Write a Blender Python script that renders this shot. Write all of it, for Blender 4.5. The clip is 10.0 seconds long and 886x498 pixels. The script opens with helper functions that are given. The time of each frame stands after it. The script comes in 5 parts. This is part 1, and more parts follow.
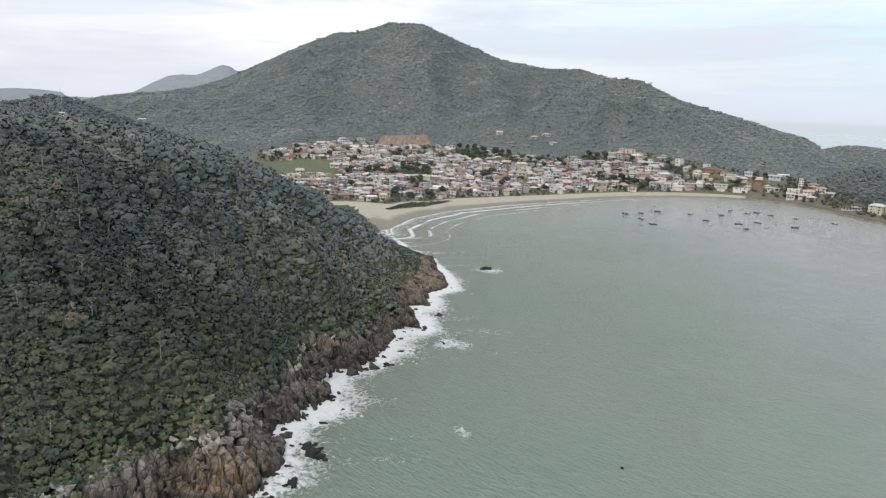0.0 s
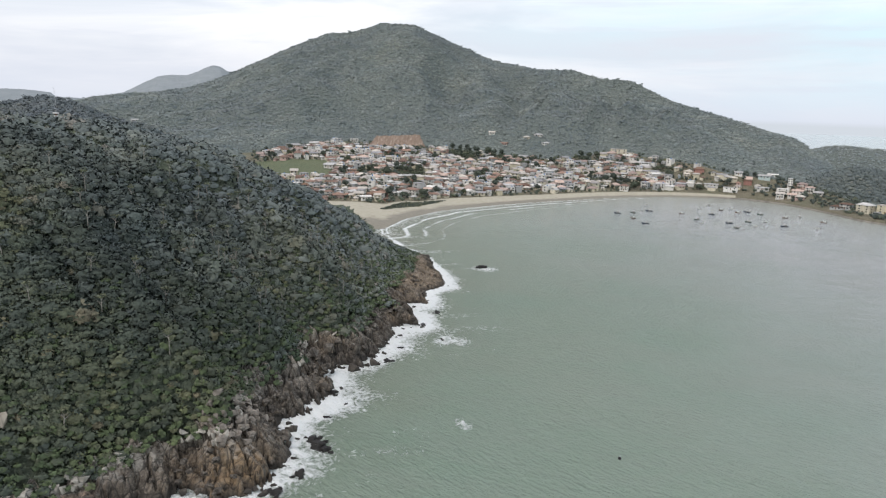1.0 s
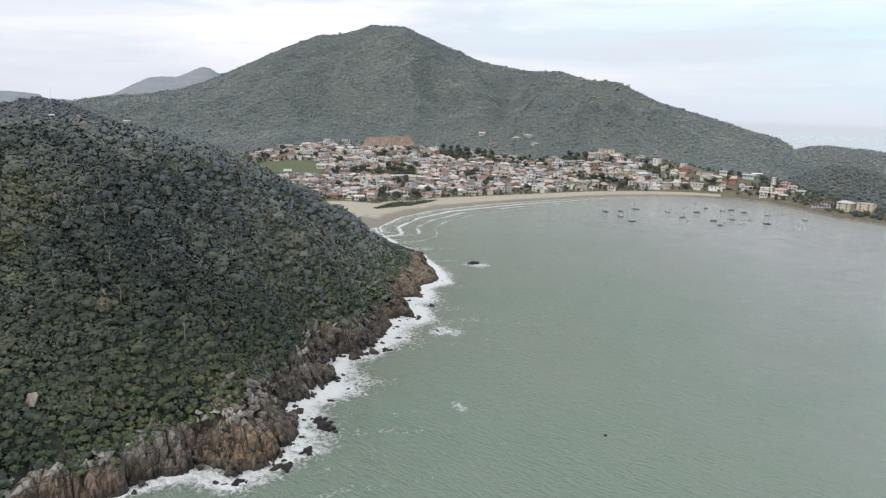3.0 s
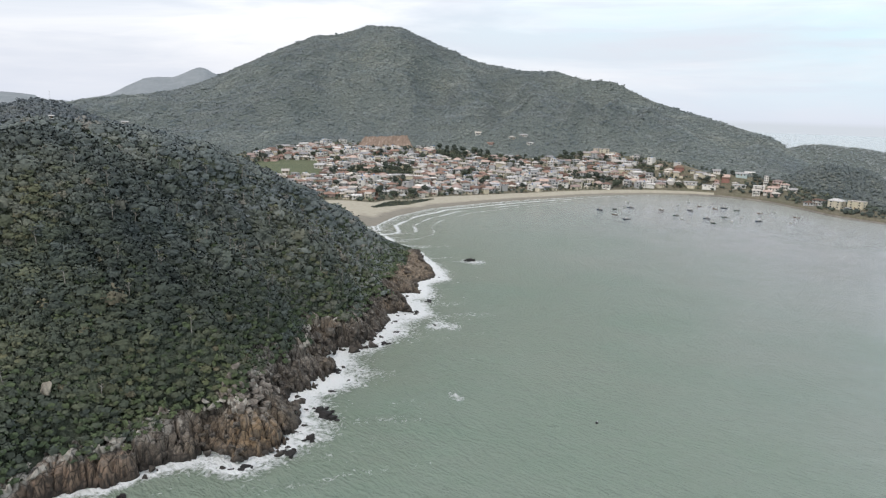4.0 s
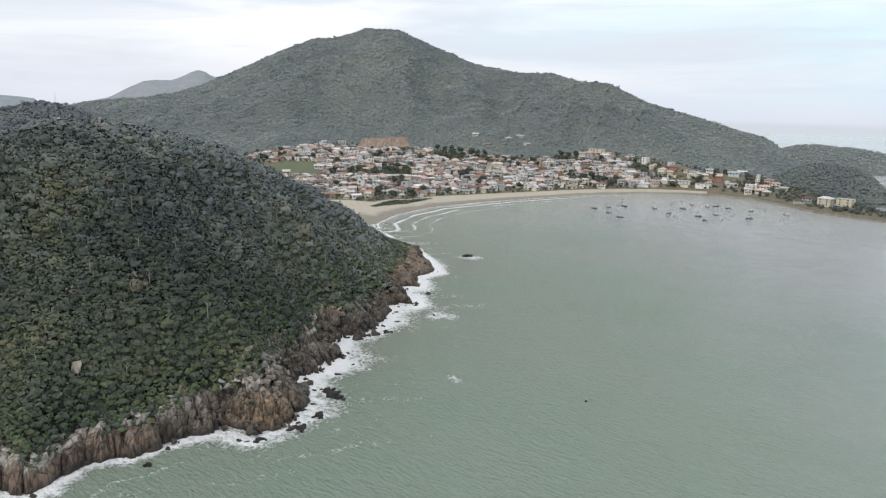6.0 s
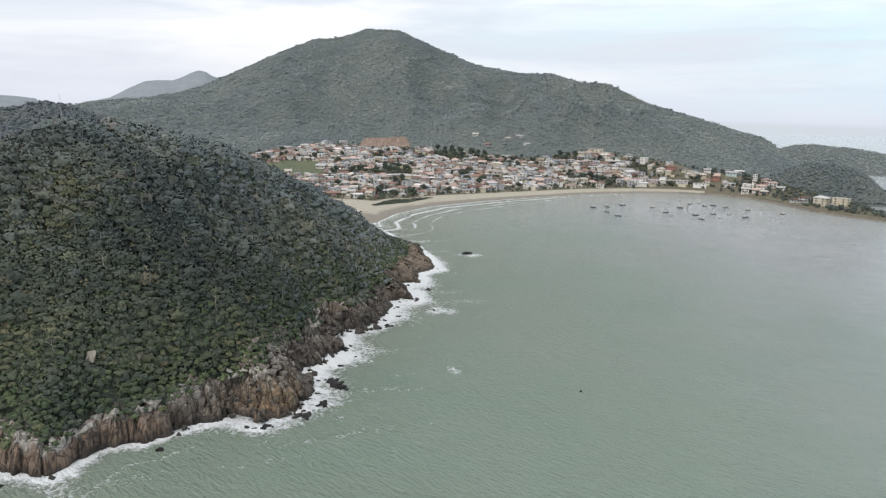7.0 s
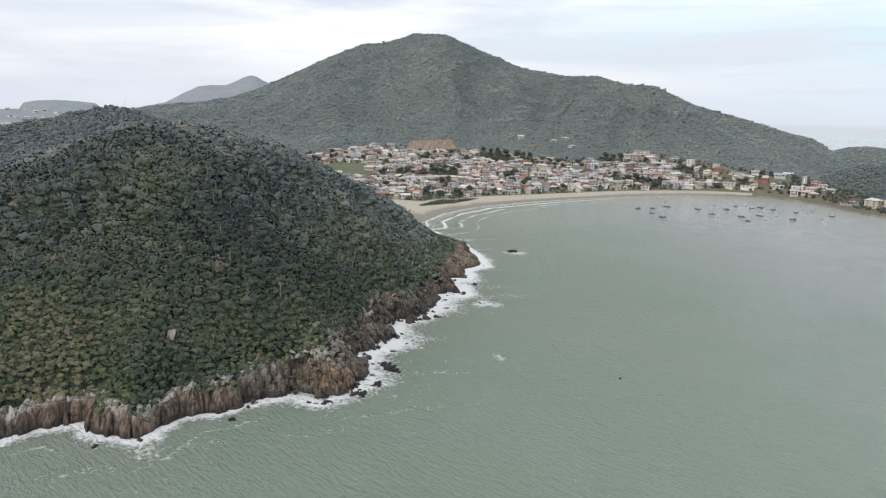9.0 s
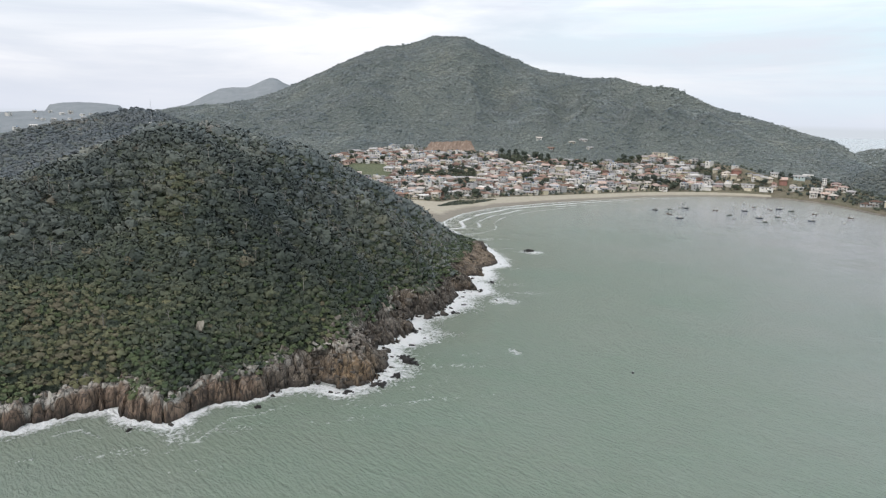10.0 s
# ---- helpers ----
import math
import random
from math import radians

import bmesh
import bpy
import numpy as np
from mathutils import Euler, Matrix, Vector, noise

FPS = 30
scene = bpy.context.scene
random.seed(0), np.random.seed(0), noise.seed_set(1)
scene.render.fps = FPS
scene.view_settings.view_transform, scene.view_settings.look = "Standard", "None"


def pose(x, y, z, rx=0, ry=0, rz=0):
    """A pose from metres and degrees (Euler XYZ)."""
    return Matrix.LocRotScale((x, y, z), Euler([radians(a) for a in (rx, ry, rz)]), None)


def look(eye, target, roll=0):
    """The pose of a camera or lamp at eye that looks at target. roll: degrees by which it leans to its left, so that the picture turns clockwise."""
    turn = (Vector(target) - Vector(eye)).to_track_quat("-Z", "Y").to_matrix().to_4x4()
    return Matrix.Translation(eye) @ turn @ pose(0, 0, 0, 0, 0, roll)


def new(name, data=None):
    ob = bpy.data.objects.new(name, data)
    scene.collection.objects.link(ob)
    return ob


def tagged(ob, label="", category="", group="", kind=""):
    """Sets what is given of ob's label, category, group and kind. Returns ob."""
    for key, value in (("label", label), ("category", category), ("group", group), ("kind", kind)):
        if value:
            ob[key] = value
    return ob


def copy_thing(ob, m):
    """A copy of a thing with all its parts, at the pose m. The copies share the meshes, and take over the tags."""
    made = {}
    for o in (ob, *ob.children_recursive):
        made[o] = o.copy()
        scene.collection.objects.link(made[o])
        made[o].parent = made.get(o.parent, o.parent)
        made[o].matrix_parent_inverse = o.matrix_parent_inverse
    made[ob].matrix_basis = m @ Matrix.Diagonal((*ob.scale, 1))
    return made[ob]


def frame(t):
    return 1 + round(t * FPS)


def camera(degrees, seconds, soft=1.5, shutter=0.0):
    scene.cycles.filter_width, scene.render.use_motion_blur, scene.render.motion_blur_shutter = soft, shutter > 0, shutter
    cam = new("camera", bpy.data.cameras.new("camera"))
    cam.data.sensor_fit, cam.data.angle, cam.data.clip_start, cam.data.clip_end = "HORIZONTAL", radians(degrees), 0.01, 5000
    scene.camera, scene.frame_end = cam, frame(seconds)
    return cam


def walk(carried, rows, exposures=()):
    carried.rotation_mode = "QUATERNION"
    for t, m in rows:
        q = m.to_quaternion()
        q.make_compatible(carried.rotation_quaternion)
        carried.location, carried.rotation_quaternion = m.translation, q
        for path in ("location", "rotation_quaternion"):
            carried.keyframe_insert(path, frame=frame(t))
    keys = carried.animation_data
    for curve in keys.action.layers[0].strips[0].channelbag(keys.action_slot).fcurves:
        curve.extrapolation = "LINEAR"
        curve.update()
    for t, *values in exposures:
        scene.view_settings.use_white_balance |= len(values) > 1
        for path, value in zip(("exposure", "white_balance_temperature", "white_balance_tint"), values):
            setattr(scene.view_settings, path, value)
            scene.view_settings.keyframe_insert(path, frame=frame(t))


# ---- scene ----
cam = camera(64.0, 10.0, soft=1.25)
PATH = [
    (0, (7.819, -3.775, 101.234), (7.615, -1.825, 100.839), 1.9),
    (0.5, (6.314, -6.619, 101.278), (6.124, -4.667, 100.884), 1.9),
    (1, (5.181, -9.51, 101.177), (5.002, -7.557, 100.784), 1.9),
    (1.5, (4.318, -12.645, 101.037), (4.148, -10.691, 100.646), 1.9),
    (2, (3.998, -16.203, 100.961), (3.837, -14.248, 100.571), 1.8),
    (2.5, (4.083, -20.441, 101.158), (3.928, -18.485, 100.769), 1.8),
    (4, (4.948, -33.45, 101.26), (4.807, -31.493, 100.871), 1.7),
    (4.5, (5.069, -37.658, 101.072), (4.933, -35.7, 100.685), 1.6),
    (5, (5.775, -42.392, 100.92), (5.639, -40.434, 100.535), 1.6),
    (5.5, (5.876, -46.451, 100.6), (5.741, -44.493, 100.216), 1.5),
    (7, (7.031, -59.822, 100.463), (6.894, -57.864, 100.08), 1.5),
    (7.5, (7.321, -64.45, 100.472), (7.184, -62.491, 100.089), 1.5),
    (8, (7.297, -68.824, 100.17), (7.134, -66.867, 99.788), 1.4),
    (8.5, (7.144, -73.231, 99.995), (6.931, -71.279, 99.616), 1.4),
    (9, (7.306, -77.742, 99.785), (7.045, -75.796, 99.408), 1.3),
    (9.5, (7.898, -82.215, 99.831), (7.606, -80.272, 99.456), 1.4),
    (10, (8.799, -86.611, 99.384), (8.487, -84.671, 99.011), 1.3),
]
walk(cam, [(t, look(eye, target, roll)) for t, eye, target, roll in PATH])

# ---- world and sun: bright overcast sky, broad soft sun ----
SUN_AZ, SUN_EL = 215.0, 52.0          # degrees: compass way (clockwise from +y) and height of the sun
world = bpy.data.worlds.new("overcast_sky")
scene.world = world
world.use_nodes = True
wn, wl = world.node_tree.nodes, world.node_tree.links
wn.clear()
w_out = wn.new("ShaderNodeOutputWorld")
w_bg = wn.new("ShaderNodeBackground")
w_sky = wn.new("ShaderNodeTexSky")
w_sky.sky_type, w_sky.sun_disc = "NISHITA", False
w_sky.sun_elevation, w_sky.sun_rotation = radians(SUN_EL), radians(SUN_AZ)
w_sky.air_density, w_sky.dust_density = 1.5, 3.0
w_dim = wn.new("ShaderNodeVectorMath")
w_dim.operation = "SCALE"
w_dim.inputs["Scale"].default_value = 0.11
wl.new(w_sky.outputs[0], w_dim.inputs[0])
w_tc = wn.new("ShaderNodeTexCoord")
w_map = wn.new("ShaderNodeMapping")
w_map.inputs["Scale"].default_value = (1.3, 1.3, 9.0)
w_map.inputs["Location"].default_value = (3.2, 1.7, 0.4)
wl.new(w_tc.outputs["Generated"], w_map.inputs["Vector"])
w_cloud = wn.new("ShaderNodeTexNoise")
w_cloud.inputs["Scale"].default_value = 1.6
w_cloud.inputs["Detail"].default_value = 7.0
w_cloud.inputs["Roughness"].default_value = 0.55
w_cloud.inputs["Distortion"].default_value = 0.5
wl.new(w_map.outputs[0], w_cloud.inputs["Vector"])
w_ramp = wn.new("ShaderNodeValToRGB")
w_ramp.color_ramp.elements[0].position, w_ramp.color_ramp.elements[0].color = 0.41, (0.56, 0.60, 0.68, 1)
w_ramp.color_ramp.elements[1].position, w_ramp.color_ramp.elements[1].color = 0.61, (0.80, 0.80, 0.83, 1)
e = w_ramp.color_ramp.elements.new(0.50)
e.color = (0.655, 0.68, 0.745, 1)
wl.new(w_cloud.outputs["Fac"], w_ramp.inputs[0])
w_mix = wn.new("ShaderNodeMix")
w_mix.data_type = "RGBA"
w_mix.inputs[0].default_value = 0.86
wl.new(w_dim.outputs[0], w_mix.inputs[6])
wl.new(w_ramp.outputs[0], w_mix.inputs[7])
# thinner, bluer cloud towards the east
w_sep = wn.new("ShaderNodeSeparateXYZ")
wl.new(w_tc.outputs["Generated"], w_sep.inputs[0])
w_side = wn.new("ShaderNodeMapRange")
w_side.inputs["From Min"].default_value, w_side.inputs["From Max"].default_value = -0.15, 0.6
w_side.inputs["To Min"].default_value, w_side.inputs["To Max"].default_value = 0.0, 1.0
wl.new(w_sep.outputs["X"], w_side.inputs["Value"])
w_blue = wn.new("ShaderNodeMix")
w_blue.data_type = "RGBA"
w_blue.inputs[7].default_value = (0.50, 0.69, 0.755, 1)
w_gap = wn.new("ShaderNodeTexNoise")
w_gap.inputs["Scale"].default_value = 1.5
w_gap.inputs["Detail"].default_value = 6.0
w_gap.inputs["Roughness"].default_value = 0.6
w_gmap = wn.new("ShaderNodeMapping")
w_gmap.inputs["Scale"].default_value = (1.6, 1.0, 10.0)
w_gmap.inputs["Location"].default_value = (5.3, 2.1, 1.9)
wl.new(w_tc.outputs["Generated"], w_gmap.inputs["Vector"])
wl.new(w_gmap.outputs[0], w_gap.inputs["Vector"])
w_open = wn.new("ShaderNodeMapRange")
w_open.inputs["From Min"].default_value, w_open.inputs["From Max"].default_value = 0.36, 0.60
w_open.inputs["To Min"].default_value, w_open.inputs["To Max"].default_value = 0.0, 1.0
wl.new(w_gap.outputs["Fac"], w_open.inputs["Value"])
w_show = wn.new("ShaderNodeMath")
w_show.operation = "MULTIPLY"
wl.new(w_side.outputs[0], w_show.inputs[0])
wl.new(w_open.outputs[0], w_show.inputs[1])
w_lowsky = wn.new("ShaderNodeMapRange")
w_lowsky.inputs["From Min"].default_value, w_lowsky.inputs["From Max"].default_value = 0.22, 0.42
w_lowsky.inputs["To Min"].default_value, w_lowsky.inputs["To Max"].default_value = 1.0, 0.15
wl.new(w_sep.outputs["Z"], w_lowsky.inputs["Value"])
w_show2 = wn.new("ShaderNodeMath")
w_show2.operation = "MULTIPLY"
wl.new(w_show.outputs[0], w_show2.inputs[0])
wl.new(w_lowsky.outputs[0], w_show2.inputs[1])
wl.new(w_show2.outputs[0], w_blue.inputs[0])
wl.new(w_mix.outputs[2], w_blue.inputs[6])
# thin dark streaks of cloud
w_smap = wn.new("ShaderNodeMapping")
w_smap.inputs["Scale"].default_value = (2.2, 2.2, 34.0)
w_smap.inputs["Location"].default_value = (1.1, 7.4, 2.6)
wl.new(w_tc.outputs["Generated"], w_smap.inputs["Vector"])
w_streak = wn.new("ShaderNodeTexNoise")
w_streak.inputs["Scale"].default_value = 1.7
w_streak.inputs["Detail"].default_value = 6.0
w_streak.inputs["Roughness"].default_value = 0.6
wl.new(w_smap.outputs[0], w_streak.inputs["Vector"])
w_sfac = wn.new("ShaderNodeMapRange")
w_sfac.inputs["From Min"].default_value, w_sfac.inputs["From Max"].default_value = 0.54, 0.72
w_sfac.inputs["To Min"].default_value, w_sfac.inputs["To Max"].default_value = 0.0, 0.55
wl.new(w_streak.outputs["Fac"], w_sfac.inputs["Value"])
w_thin = wn.new("ShaderNodeMix")
w_thin.data_type = "RGBA"
w_thin.inputs[7].default_value = (0.52, 0.55, 0.63, 1)
wl.new(w_sfac.outputs[0], w_thin.inputs[0])
wl.new(w_blue.outputs[2], w_thin.inputs[6])
# the hazy band at and under the horizon
w_low = wn.new("ShaderNodeMapRange")
w_low.inputs["From Min"].default_value, w_low.inputs["From Max"].default_value = -0.015, 0.10
w_low.inputs["To Min"].default_value, w_low.inputs["To Max"].default_value = 1.0, 0.0
wl.new(w_sep.outputs["Z"], w_low.inputs["Value"])
w_haze = wn.new("ShaderNodeMix")
w_haze.data_type = "RGBA"
w_haze.inputs[7].default_value = (0.51, 0.54, 0.61, 1)
wl.new(w_low.outputs[0], w_haze.inputs[0])
wl.new(w_thin.outputs[2], w_haze.inputs[6])
# open sea beyond the sheet of water
w_under = wn.new("ShaderNodeMapRange")
w_under.inputs["From Min"].default_value, w_under.inputs["From Max"].default_value = -0.009, -0.003
w_under.inputs["To Min"].default_value, w_under.inputs["To Max"].default_value = 1.0, 0.0
wl.new(w_sep.outputs["Z"], w_under.inputs["Value"])
w_far = wn.new("ShaderNodeMix")
w_far.data_type = "RGBA"
w_far.inputs[7].default_value = (0.46, 0.495, 0.54, 1)
wl.new(w_under.outputs[0], w_far.inputs[0])
wl.new(w_haze.outputs[2], w_far.inputs[6])
wl.new(w_far.outputs[2], w_bg.inputs["Color"])
w_bg.inputs["Strength"].default_value = 1.0
wl.new(w_bg.outputs[0], w_out.inputs["Surface"])

sun_data = bpy.data.lights.new("sun", "SUN")
sun_data.energy, sun_data.angle, sun_data.color = 0.9, radians(14), (1.0, 0.96, 0.90)
sun = new("sun", sun_data)
az, el = radians(SUN_AZ), radians(SUN_EL)
sun.matrix_world = look((400 * math.sin(az) * math.cos(el), 400 * math.cos(az) * math.cos(el), 400 * math.sin(el)), (0, 0, 0))
scene.view_settings.exposure = 0.53


# ---- materials ----
class Mat:
    """A node material with short ways to add nodes."""

    def __init__(self, name, rough=0.8, metal=0.0, spec=0.3):
        self.m = bpy.data.materials.new(name)
        self.m.use_nodes = True
        self.n, self.l = self.m.node_tree.nodes, self.m.node_tree.links
        self.b = self.n["Principled BSDF"]
        self.b.inputs["Roughness"].default_value = rough
        self.b.inputs["Metallic"].default_value = metal
        self.b.inputs["Specular IOR Level"].default_value = spec
        self.tc = self.n.new("ShaderNodeTexCoord")

    def noise(self, scale, detail=4.0, rough=0.55, stretch=None, coord="Object", distort=0.0, turn=0.0):
        node = self.n.new("ShaderNodeTexNoise")
        node.inputs["Scale"].default_value = scale
        node.inputs["Detail"].default_value = detail
        node.inputs["Roughness"].default_value = rough
        node.inputs["Distortion"].default_value = distort
        src = self.tc.outputs[coord]
        if stretch:
            mp = self.n.new("ShaderNodeMapping")
            mp.vector_type = "TEXTURE"
            mp.inputs["Scale"].default_value = tuple(1 / s for s in stretch)
            mp.inputs["Rotation"].default_value = (0, 0, turn)
            self.l.new(src, mp.inputs["Vector"])
            src = mp.outputs[0]
        self.l.new(src, node.inputs["Vector"])
        return node.outputs["Fac"]

    def cells(self, scale, feature="F1", stretch=None, turn=(0, 0, 0)):
        node = self.n.new("ShaderNodeTexVoronoi")
        node.feature = feature
        node.inputs["Scale"].default_value = scale
        mp = self.n.new("ShaderNodeMapping")
        mp.inputs["Scale"].default_value = stretch or (1, 1, 1)
        mp.inputs["Rotation"].default_value = turn
        self.l.new(self.tc.outputs["Object"], mp.inputs["Vector"])
        self.l.new(mp.outputs[0], node.inputs["Vector"])
        return node.outputs["Distance"] if feature == "DISTANCE_TO_EDGE" else node.outputs["Color"]

    def ramp(self, src, stops, constant=False):
        node = self.n.new("ShaderNodeValToRGB")
        cr = node.color_ramp
        if constant:
            cr.interpolation = "CONSTANT"
        while len(cr.elements) < len(stops):
            cr.elements.new(0.5)
        for el_, (p, c) in zip(cr.elements, stops):
            el_.position = p
            el_.color = (*c, 1) if len(c) == 3 else c
        self.l.new(src, node.inputs[0])
        return node.outputs[0]

    def mix(self, fac, a, b, blend="MIX"):
        node = self.n.new("ShaderNodeMix")
        node.data_type, node.blend_type = "RGBA", blend
        for sock, v in ((node.inputs[0], fac), (node.inputs[6], a), (node.inputs[7], b)):
            if isinstance(v, (int, float)):
                sock.default_value = v
            elif isinstance(v, tuple):
                sock.default_value = (*v, 1)
            else:
                self.l.new(v, sock)
        return node.outputs[2]

    def math(self, op, a, b=0.0, c=0.0, clamp=False):
        node = self.n.new("ShaderNodeMath")
        node.operation, node.use_clamp = op, clamp
        for sock, v in zip(node.inputs, (a, b, c)):
            if isinstance(v, (int, float)):
                sock.default_value = v
            else:
                self.l.new(v, sock)
        return node.outputs[0]

    def attr(self, name):
        node = self.n.new("ShaderNodeAttribute")
        node.attribute_name = name
        return node.outputs["Fac"]

    def rand(self):
        return self.n.new("ShaderNodeObjectInfo").outputs["Random"]

    def island(self):
        return self.n.new("ShaderNodeNewGeometry").outputs["Random Per Island"]

    def height(self):
        sep = self.n.new("ShaderNodeSeparateXYZ")
        self.l.new(self.n.new("ShaderNodeNewGeometry").outputs["Position"], sep.inputs[0])
        return sep.outputs["Z"]

    def steep(self):
        sep = self.n.new("ShaderNodeSeparateXYZ")
        self.l.new(self.n.new("ShaderNodeNewGeometry").outputs["Normal"], sep.inputs[0])
        return sep.outputs["Z"]

    def color(self, src):
        if isinstance(src, tuple):
            self.b.inputs["Base Color"].default_value = (*src, 1)
        else:
            self.l.new(src, self.b.inputs["Base Color"])
        return self

    def bump(self, src, strength=0.4, dist=0.05, under=None):
        node = self.n.new("ShaderNodeBump")
        node.inputs["Strength"].default_value = strength
        node.inputs["Distance"].default_value = dist
        self.l.new(src, node.inputs["Height"])
        if under:
            self.l.new(under, node.inputs["Normal"])
        self.l.new(node.outputs[0], self.b.inputs["Normal"])
        return node.outputs[0]


def leaf_material(name, stops, grain=0.9, rough=0.7, sheen=0.12, low=0.55, high=1.35, fleck=0.6):
    k = Mat(name, rough=rough, spec=0.1)
    # pale blue sheen stands in for haze over the canopy
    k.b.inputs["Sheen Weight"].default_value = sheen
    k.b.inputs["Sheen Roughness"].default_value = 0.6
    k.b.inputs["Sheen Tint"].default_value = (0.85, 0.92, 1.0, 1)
    base = k.ramp(k.attr("tint"), stops)
    vary = k.ramp(k.island(), [(0.0, (low, low, low * 1.04)), (1.0, (high, high, high * 0.97))])
    c = k.mix(1.0, base, vary, "MULTIPLY")
    patch = k.ramp(k.noise(0.02, 3), [(0.3, (0.8, 0.85, 0.85)), (0.7, (1.2, 1.15, 1.05))])
    c = k.mix(1.0, c, patch, "MULTIPLY")
    dapple = k.ramp(k.noise(grain * 1.7, 4, 0.7), [(0.34, (0.62, 0.64, 0.66)), (0.66, (1.40, 1.38, 1.32))])
    k.color(k.mix(fleck, c, k.mix(1.0, c, dapple, "MULTIPLY")))
    k.bump(k.noise(grain * 4, 3), 0.35, 0.2)
    return k.m


M_LEAF = leaf_material("leaves", [(0.0, (0.056, 0.067, 0.060)), (0.35, (0.078, 0.092, 0.075)), (0.62, (0.104, 0.116, 0.079)),
                                  (0.8, (0.149, 0.150, 0.092)), (1.0, (0.174, 0.144, 0.113))], sheen=0.06, low=0.9, high=1.1, fleck=0.6)
M_SCRUB = leaf_material("scrub_leaves", [(0.0, (0.072, 0.096, 0.056)), (0.5, (0.102, 0.128, 0.068)), (1.0, (0.157, 0.154, 0.092))], sheen=0.06, low=0.88, high=1.12, fleck=0.6)
# haze is mixed into this colour: paler and bluer than the near leaves
M_FARLEAF = leaf_material("hazed_far_leaves", [(0.0, (0.140, 0.160, 0.168)), (0.4, (0.166, 0.188, 0.190)), (0.75, (0.190, 0.212, 0.204)),
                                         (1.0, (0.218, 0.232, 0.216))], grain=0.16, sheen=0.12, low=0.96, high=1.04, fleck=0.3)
# two in-between steps of painted haze, for the middle distance
M_SLOPELEAF = leaf_material("light_haze_leaves", [(0.0, (0.091, 0.106, 0.103)), (0.5, (0.120, 0.137, 0.122)), (0.8, (0.161, 0.164, 0.132)), (1.0, (0.181, 0.156, 0.135))], grain=0.75, sheen=0.06, low=0.92, high=1.08, fleck=0.55)
M_MIDLEAF = leaf_material("mid_haze_leaves", [(0.0, (0.124, 0.143, 0.150)), (0.5, (0.159, 0.180, 0.175)), (0.8, (0.198, 0.204, 0.182)), (1.0, (0.213, 0.188, 0.175))], grain=0.6, sheen=0.06, low=0.92, high=1.08, fleck=0.5)

# strongest painted haze for the far point, a bluer one for the hollow
M_HAZEDLEAF = leaf_material("pale_haze_leaves", [(0.0, (0.200, 0.222, 0.228)), (1.0, (0.250, 0.272, 0.270))], grain=0.16, sheen=0.18, low=0.95, high=1.05)
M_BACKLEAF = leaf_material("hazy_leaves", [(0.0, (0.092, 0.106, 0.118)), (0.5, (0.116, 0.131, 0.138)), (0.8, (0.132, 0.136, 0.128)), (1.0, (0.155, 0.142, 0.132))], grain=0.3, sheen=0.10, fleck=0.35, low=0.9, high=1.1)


def make_bark():
    k = Mat("bark", 0.9)
    k.color(k.ramp(k.noise(1.5, 4, stretch=(6, 6, 1)), [(0.3, (0.13, 0.11, 0.09)), (0.7, (0.42, 0.40, 0.36))]))
    k.bump(k.noise(6, 4, stretch=(5, 5, 1)), 0.5, 0.03)
    return k.m


M_BARK = make_bark()


def make_floor(name, a, b, c):
    k = Mat(name, 0.95, spec=0.15)
    big = k.noise(0.03, 5)
    fine = k.noise(1.1, 7, 0.7)
    tone = k.mix(k.ramp(fine, [(0.35, (0, 0, 0)), (0.65, (1, 1, 1))]), k.ramp(big, [(0.35, a), (0.65, b)]), c)
    k.color(k.mix(1.0, tone, k.ramp(k.noise(0.7, 5, 0.7), [(0.35, (0.55, 0.56, 0.58)), (0.65, (1.45, 1.42, 1.35))]), "MULTIPLY"))
    k.bump(fine, 1.0, 0.9)
    return k.m


M_FLOOR = make_floor("forest_floor", (0.088, 0.106, 0.084), (0.112, 0.128, 0.094), (0.098, 0.116, 0.086))
# the far floor's colour carries the same haze as the far leaves
M_FARFLOOR = make_floor("hazed_far_floor", (0.132, 0.152, 0.148), (0.152, 0.172, 0.160), (0.142, 0.164, 0.154))
M_EARTH = make_floor("town_ground", (0.16, 0.15, 0.11), (0.10, 0.12, 0.07), (0.22, 0.19, 0.15))
M_GRASS = make_floor("field_grass", (0.13, 0.150, 0.095), (0.17, 0.175, 0.115), (0.12, 0.142, 0.085))


def make_sand():
    k = Mat("beach_sand", 0.85, spec=0.25)
    fine = k.noise(0.25, 6, 0.6)
    dry = k.ramp(fine, [(0.3, (0.36, 0.325, 0.25)), (0.7, (0.45, 0.412, 0.33))])
    wet = k.ramp(fine, [(0.3, (0.20, 0.18, 0.145)), (0.7, (0.27, 0.245, 0.20))])
    z = k.math("ADD", k.height(), k.math("MULTIPLY", k.noise(0.05, 4), 1.4))
    weed = k.ramp(k.noise(0.12, 5, 0.7, stretch=(1, 1, 1)), [(0.56, (0, 0, 0)), (0.66, (1, 1, 1))])
    band = k.math("MULTIPLY", weed, k.math("SUBTRACT", 1.0, k.math("ABSOLUTE", k.math("SUBTRACT", z, 2.1)), clamp=True), clamp=True)
    fac = k.ramp(k.math("MULTIPLY", z, 0.25), [(0.46, (0, 0, 0)), (0.62, (1, 1, 1))])
    k.color(k.mix(k.math("MULTIPLY", band, 0.6), k.mix(fac, wet, dry), (0.13, 0.11, 0.08)))
    k.bump(k.noise(0.8, 5), 0.3, 0.2)
    return k.m


M_SAND = make_sand()


